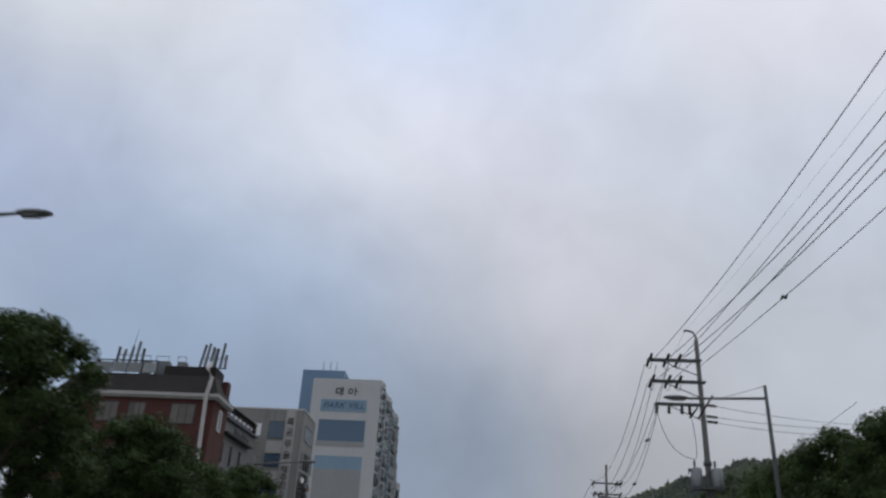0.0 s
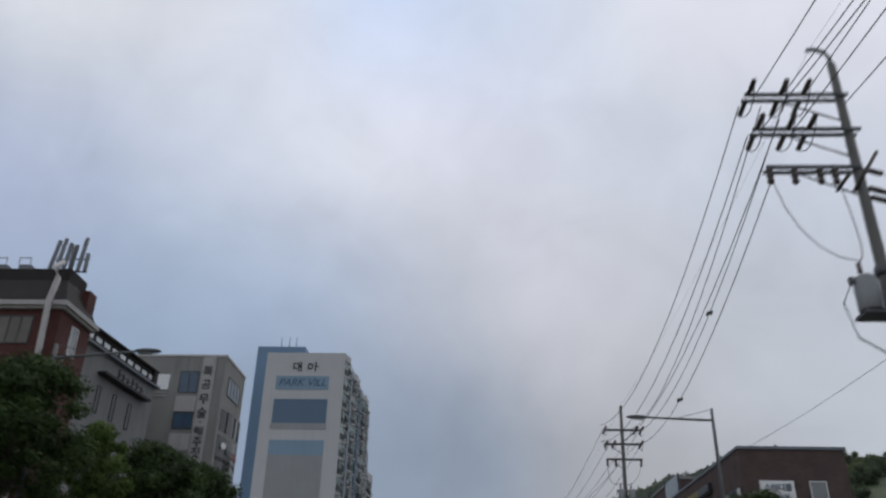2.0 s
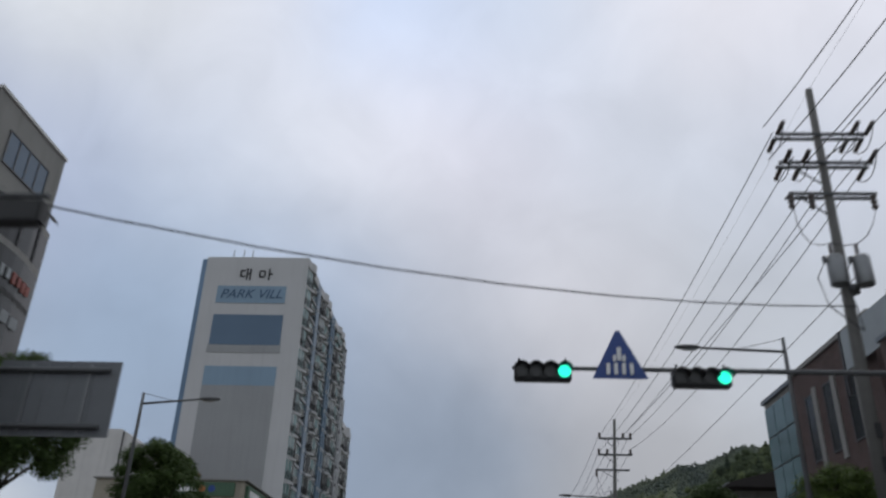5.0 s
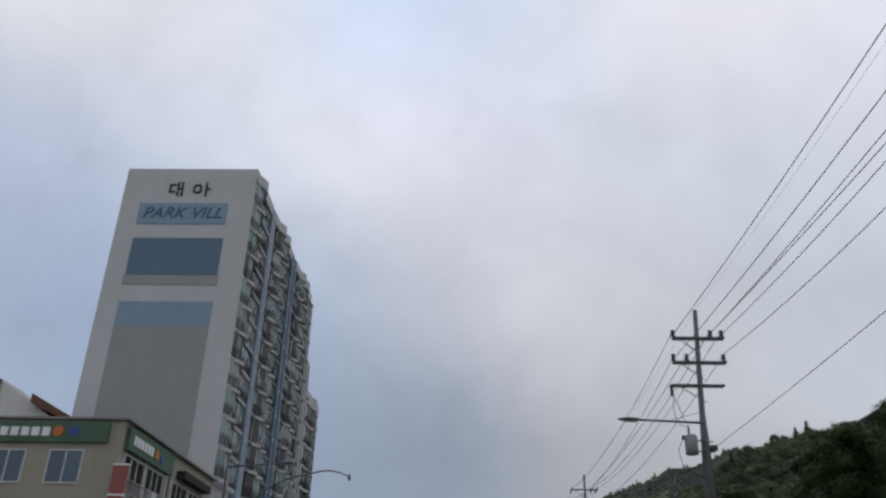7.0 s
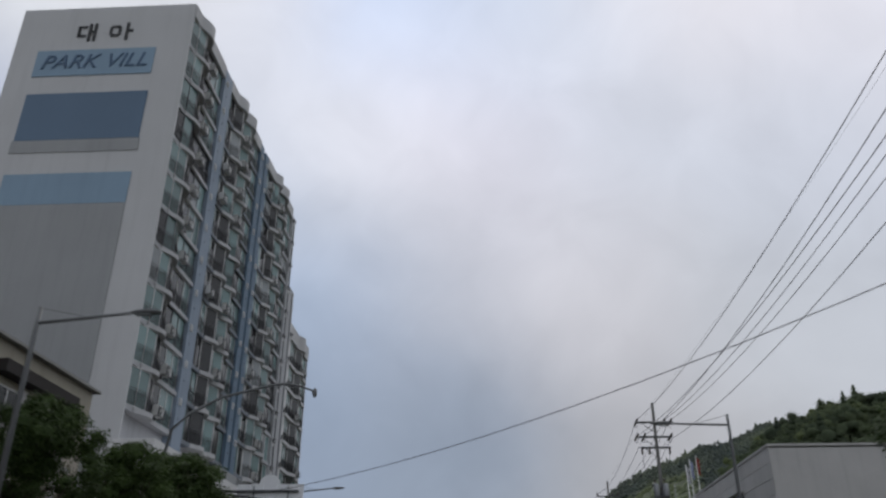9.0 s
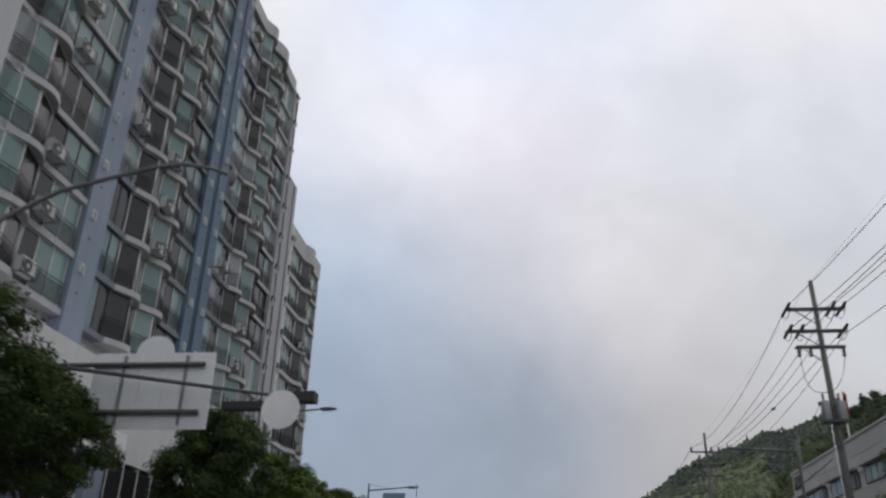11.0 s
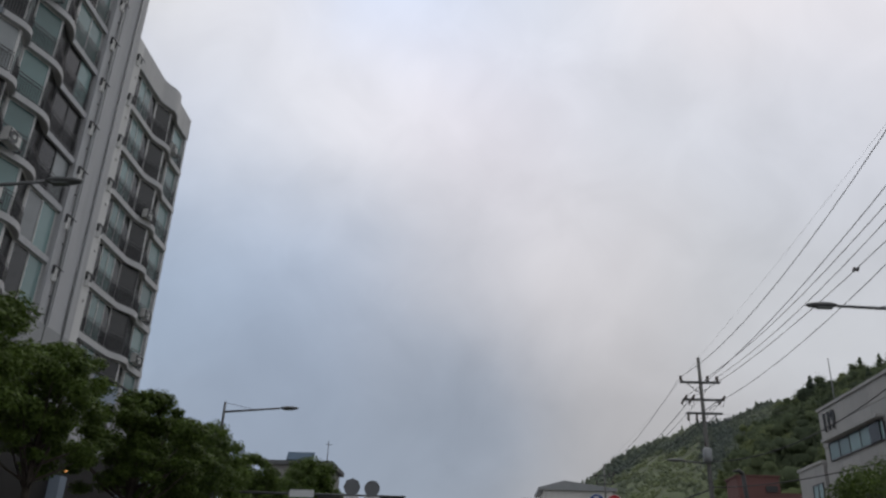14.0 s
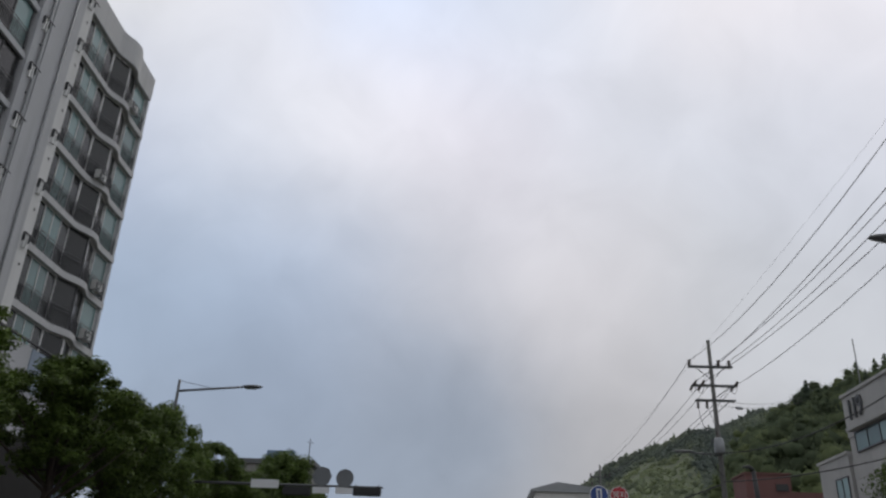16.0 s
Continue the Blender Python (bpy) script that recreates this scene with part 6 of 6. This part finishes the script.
def raw_mesh(name, verts, faces, material):
    me = bpy.data.meshes.new(name)
    me.from_pydata(verts, [], faces)
    me.materials.append(material)
    return me


ico = bmesh.new()
bmesh.ops.create_icosphere(ico, subdivisions=1, radius=1)
ICO_V = np.array([v.co[:] for v in ico.verts])
ICO_F = np.array([[v.index for v in f.verts] for f in ico.faces])
ico.free()
ico = bmesh.new()
bmesh.ops.create_icosphere(ico, subdivisions=2, radius=1)
BALL_V = np.array([v.co[:] for v in ico.verts])
BALL_F = np.array([[v.index for v in f.verts] for f in ico.faces])
ico.free()


def street_tree(seed, height, width, label, leaf, leaves=32000, full=1.0):
    """A street tree at the origin: tapered trunk, forking limbs, and a crown of many leaves in clumps."""
    r = np.random.default_rng(seed)
    t = thing("street_tree", (0, 0, 0), label, "tree", "street trees")
    fork = height * 0.46
    trunk = bmesh.new()
    tube(trunk, [(0, 0, 0), (0.04, 0.02, fork * 0.5), (0.0, 0.05, fork), (0.05, 0.0, height * 0.72)], [0.17, 0.14, 0.12, 0.05], 9)
    part("trunk", trunk, M["bark"], t)
    clumps = []
    n = 54
    for i in range(n):
        a = i * 2.4 + r.uniform(-0.3, 0.3)
        u = (i + 0.5) / n
        z = height * (0.56 + 0.40 * u)
        rad = width * 0.46 * math.sqrt(max(0.03, 1 - (1.8 * u - 0.74) ** 2)) * (r.uniform(0.78, 1.06) if i % 4 else r.uniform(0.3, 0.6))
        c = (rad * math.cos(a), rad * math.sin(a), z + r.uniform(-0.15, 0.15))
        clumps.append((c, width * full * r.uniform(0.07, 0.145)))
        if i % 2 == 0:
            limb = bmesh.new()
            s = fork * r.uniform(0.95, 1.3)
            tube(limb, [(0.0, 0.03, s), (c[0] * 0.5, c[1] * 0.5, (s + z) / 2 - 0.1), c], [0.05, 0.032, 0.01], 6)
            part("limb", limb, M["bark"], t)
    clumps.append(((0, 0, height * 0.70), width * 0.24))
    clumps.append(((0, 0, height * 0.82), width * 0.2))
    v, f = leaf_cards(leaves, clumps, 0.062, r, 0.5, 0.6)
    for c, rad in clumps:
        n0 = len(v)
        v.extend((np.array(c) + ICO_V * (rad * (0.5 + 0.1 * r.normal(size=len(ICO_V))))[:, None] * np.array((1, 1, 0.7))).tolist())
        f.extend([tuple(int(k) + n0 for k in q) for q in ICO_F])
    crown = new("crown", raw_mesh("crown", v, f, M[leaf]))
    crown.parent = t
    ORG[crown.name] = Vector()
    return t


GREEN, DARK = "leafy green street tree with loose layered clumps", "dense dark green street tree with a rounded crown"
SPECIES = [street_tree(11, 8.6, 4.8, GREEN, "leaf"), street_tree(23, 8.6, 5.4, GREEN, "leaf"), street_tree(37, 8.6, 4.4, GREEN, "leaf"), street_tree(51, 8.6, 5.0, DARK, "darkleaf", full=1.22), street_tree(67, 8.6, 4.6, DARK, "darkleaf", full=1.22)]
# x, y, crown top, width scale
WEST = ((-14.3, 21.8, 9.8, 1.0), (-15.4, 25.5, 8.0, 0.9), (-14.4, 31.2, 9.15, 1.0), (-16.5, 33.0, 8.0, 0.9), (-14.3, 37.0, 8.7, 0.85), (-14.3, 45.0, 9.85, 1.0), (-14.6, 51.5, 9.5, 0.7), (-14.3, 57.0, 9.9, 1.0), (-14.2, 63.2, 10.3, 0.85), (-14.3, 73.6, 10.0, 0.9), (-14.6, 80.2, 10.3, 0.75), (-14.4, 92.5, 10.1, 0.9),
        (-14.3, 125.8, 10.1, 0.8), (-14.4, 132.5, 10.1, 0.75), (-14.6, 138.8, 11.0, 1.1), (-14.7, 143.6, 9.9, 0.85), (-14.3, 155.0, 11.6, 1.0), (-14.3, 161.5, 11.1, 1.0), (-14.5, 167.6, 11.2, 0.95), (-14.2, 174.3, 11.3, 1.2), (-14.4, 179.6, 11.1, 0.9),
        (-14.8, 184.0, 12.0, 0.85), (-14.4, 191.0, 11.9, 0.85), (-14.5, 196.0, 11.3, 0.85), (-14.2, 199.5, 11.7, 0.8), (-14.4, 206.5, 14.2, 1.1), (-14.6, 215.0, 13.8, 1.0), (-15.0, 220.0, 12.4, 1.0))
EAST = ((13.1, 27.6, 9.6, 0.8), (13.0, 32.0, 9.8, 0.9), (12.9, 36.5, 9.9, 0.8), (13.5, 41.6, 10.2, 0.9), (12.9, 58.5, 8.4, 1.05), (12.7, 69.8, 8.2, 0.75), (12.6, 83.0, 7.6, 0.7), (13.0, 100.7, 10.2, 0.8), (13.1, 106.6, 10.0, 0.85), (13.2, 110.8, 7.6, 0.7), (13.3, 154.3, 10.3, 0.85), (13.2, 120.8, 10.4, 0.95), (13.6, 125.8, 10.5, 0.9))
used = set()
for i, (x, y, top, wide) in enumerate(WEST + EAST):
    k = 3 + i % 2 if (x < 0 and y < 158 and y != 51.5) or (x > 0 and (y < 65 or 95 < y < 130)) else (i * 2 + i // 3) % 3
    z0 = ground_z(y) + 0.1
    tall = (top - z0) / 8.75
    src = SPECIES[k]
    t = src if k not in used else copy_thing(src, Matrix())
    used.add(k)
    t.matrix_basis = Matrix.LocRotScale((x, y, z0), Euler((0, 0, i * 1.7)), (wide, wide, tall))
hedge_r = np.random.default_rng(4)
hedge_clumps = [((13.6 + 0.5 * math.sin(i * 2.1), 166.5 + i * 0.8, 7.8 + 0.35 * math.sin(i * 1.3)), 1.2 + 0.25 * math.sin(i * 2.7)) for i in range(14)]
hv, hf = leaf_cards(44000, hedge_clumps, 0.06, hedge_r)
for c, rad in hedge_clumps:
    n0 = len(hv)
    hv.extend((np.array(c) + ICO_V * (rad * (0.6 + 0.1 * hedge_r.normal(size=len(ICO_V))))[:, None]).tolist())
    hf.extend([tuple(int(k) + n0 for k in q) for q in ICO_F])
hedge = thing("evergreen_hedge", (13.6, 172, 2.3), "dense clipped evergreen in front of the fire station", "hedge")
part("stem", tubed([(13.6, 170, 2.2), (13.6, 170, 7.0)], 0.15, 8), M["bark"], hedge)
part("stem", tubed([(13.6, 175, 2.2), (13.6, 175, 7.0)], 0.15, 8), M["bark"], hedge)
hc = new("crown", raw_mesh("crown", [(a - 13.6, b - 172, c - 2.3) for a, b, c in hv], hf, M["leaf"]))
hc.parent = hedge


def near_hill(x, y):
    """Height of the wooded hill above the street."""
    d = math.hypot(x + 1, y - 149)
    az = math.degrees(math.atan2(x + 1, y - 149))
    el = float(np.interp(az, (9, 12, 15, 17, 19, 22, 25, 28, 31, 36, 50, 70), (1.0, 2.2, 5.0, 9.2, 12.5, 14.4, 15.6, 16.3, 16.2, 15.2, 14, 10)))
    crest = float(np.interp(d, (40, 90, 170, 260, 350, 420, 620), (0.0, 0.05, 0.30, 0.68, 1.0, 0.97, 0.3)))
    ridge = 350 * math.tan(radians(el)) - 5.0
    return 1.2 + crest * ridge * (0.96 + 0.06 * noise.noise((x * 0.012, y * 0.012, 3)))


def far_hill(az, d):
    el = float(np.interp(az, (-2, 1, 4, 6.5, 10, 14, 18, 22, 30, 45), (0.5, 2.4, 5.8, 7.6, 9.5, 11.2, 12.1, 12.4, 11.4, 8.0)))
    crest = float(np.interp(d, (520, 700, 1050, 1400), (0.0, 0.45, 1.0, 0.6)))
    return 1.5 + crest * (1050 * math.tan(radians(el)) + 2 + 9 * noise.noise((az * 0.35, d * 0.004, 1)))


def polar_sheet(name, cx, cy, azs, ds, fn, material, label):
    bm = bmesh.new()
    rows = []
    for a in azs:
        row = []
        for d in ds:
            x, y = cx + d * math.sin(radians(a)), cy + d * math.cos(radians(a))
            row.append(bm.verts.new((x, y, fn(x, y, a, d))))
        rows.append(row)
    for a, b in zip(rows, rows[1:]):
        for k in range(len(ds) - 1):
            bm.faces.new((a[k], a[k + 1], b[k + 1], b[k])).smooth = True
    return solo(name, bm, material, (0, 0, 0), label, "hill", kind="structure")


polar_sheet("near_hill", -1, 149, np.linspace(8, 80, 60), np.linspace(45, 620, 50), lambda x, y, a, d: near_hill(x, y), M["hillground"], "green wooded hillside above the street")
polar_sheet("far_hill", 0, 75, np.linspace(-4, 50, 80), np.linspace(520, 1400, 40), lambda x, y, a, d: far_hill(a, d), M["hillground"], "far wooded mountain under the cloud")

def wood(name, count, place, size, leaf, leaves, seed, material, label, bumps=4, core=0.66):
    """Many trees as one mesh: lumpy crowns of several uneven clumps with a fringe of leaves."""
    r = np.random.default_rng(seed)
    vs, fs, tones, base = [], [], [], 0
    for _ in range(count):
        spot = place(r)
        if spot is None or (spot[0] < 24 and spot[1] < 500):
            continue
        x, y, z, tone = spot
        w = r.uniform(*size) * (0.75 if tone > 0.75 else 1.0)
        clumps = [((x, y, z + w * 0.6), w * 0.75)]
        for _k in range(bumps):
            a = r.uniform(0, 6.283)
            out = r.uniform(0.3, 0.75)
            clumps.append(((x + w * out * math.cos(a), y + w * out * math.sin(a), z + w * (1.35 - out + r.uniform(-0.2, 0.25))), w * r.uniform(0.28, 0.5)))
        if r.random() < 0.09:
            clumps += [((x, y, z + w * 1.2), w * 0.42), ((x, y, z + w * 1.5), w * 0.3), ((x, y, z + w * 1.74), w * 0.21), ((x, y, z + w * 1.91), w * 0.13)]
        n_before = base
        for c, rad in clumps:
            ph = r.uniform(0, 6.283, 3)
            V, F = (BALL_V, BALL_F) if rad * 1400 / math.hypot(x, y - 140) > 16 else (ICO_V, ICO_F)
            bump = 1 + 0.12 * np.sin(4.1 * V[:, 0] + ph[0]) * np.sin(3.7 * V[:, 1] + ph[1]) + 0.10 * np.sin(6.3 * V[:, 2] + ph[2]) + 0.15 * r.normal(size=len(V))
            vs.append(np.array(c) + V * (bump * rad * core)[:, None] * np.array((1, 1, 0.85)))
            fs.append(F + base)
            base += len(V)
        v, f = leaf_cards(leaves, clumps, leaf, r, 0.3, inner=0.62)
        v = np.array(v).reshape(-1, 3)
        vs.append(v)
        fs.append(np.array(f).reshape(-1, 3) + base)
        base += len(v)
        tones.append(np.full(base - n_before, tone + r.uniform(-0.13, 0.13)))
    me = raw_mesh(name, np.concatenate(vs).tolist(), np.concatenate(fs).tolist(), material)
    me.attributes.new("tone", "FLOAT", "POINT").data.foreach_set("value", np.concatenate(tones).astype(np.float32))
    me.polygons.foreach_set("use_smooth", np.ones(len(me.polygons), dtype=bool))
    return tagged(new(name, me), label, "woods", kind="stuff")


def near_spot(r):
    d = 140 + 235 * r.random() ** 0.8
    az = 13 + 24 * r.random()
    x, y = -1 + d * math.sin(radians(az)), 149 + d * math.cos(radians(az))
    # paler young growth on the flank towards the valley and low on the slope
    tone = 0.30 + 0.35 * noise.noise((x * 0.05, y * 0.05, 7)) + 0.45 * max(0.0, (19.5 - az) / 5) + 0.25 * max(0.0, (230 - d) / 90)
    if r.random() < 0.10:
        tone += 0.35
    return x, y, near_hill(x, y) + r.uniform(-4.0, 0.5), tone


def far_spot(r):
    d = 660 + 420 * r.random()
    az = -2 + 24 * r.random()
    meadow = 7.0 < az < 14.0 and d < 930
    tone = 0.32 + 0.45 * noise.noise((az * 0.5, d * 0.012, 2)) - 0.3 * max(0.0, 1 - abs(az - 15.2) / 2.2)
    if meadow:
        tone += 0.45 * min(1.0, (930 - d) / 60)
        if r.random() < 0.7 and noise.noise((az * 1.1, d * 0.03, 5)) < 0.15:
            return None
    return d * math.sin(radians(az)), 75 + d * math.cos(radians(az)), far_hill(az, d) - 2.6, tone


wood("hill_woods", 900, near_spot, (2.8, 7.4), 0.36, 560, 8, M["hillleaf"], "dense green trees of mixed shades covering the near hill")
# the far trees' leaf colour carries the haze
wood("far_woods", 6600, far_spot, (2.4, 6.6), 0.62, 56, 9, M["hazeleaf"], "trees on the far mountain, their green paled for haze", bumps=2)
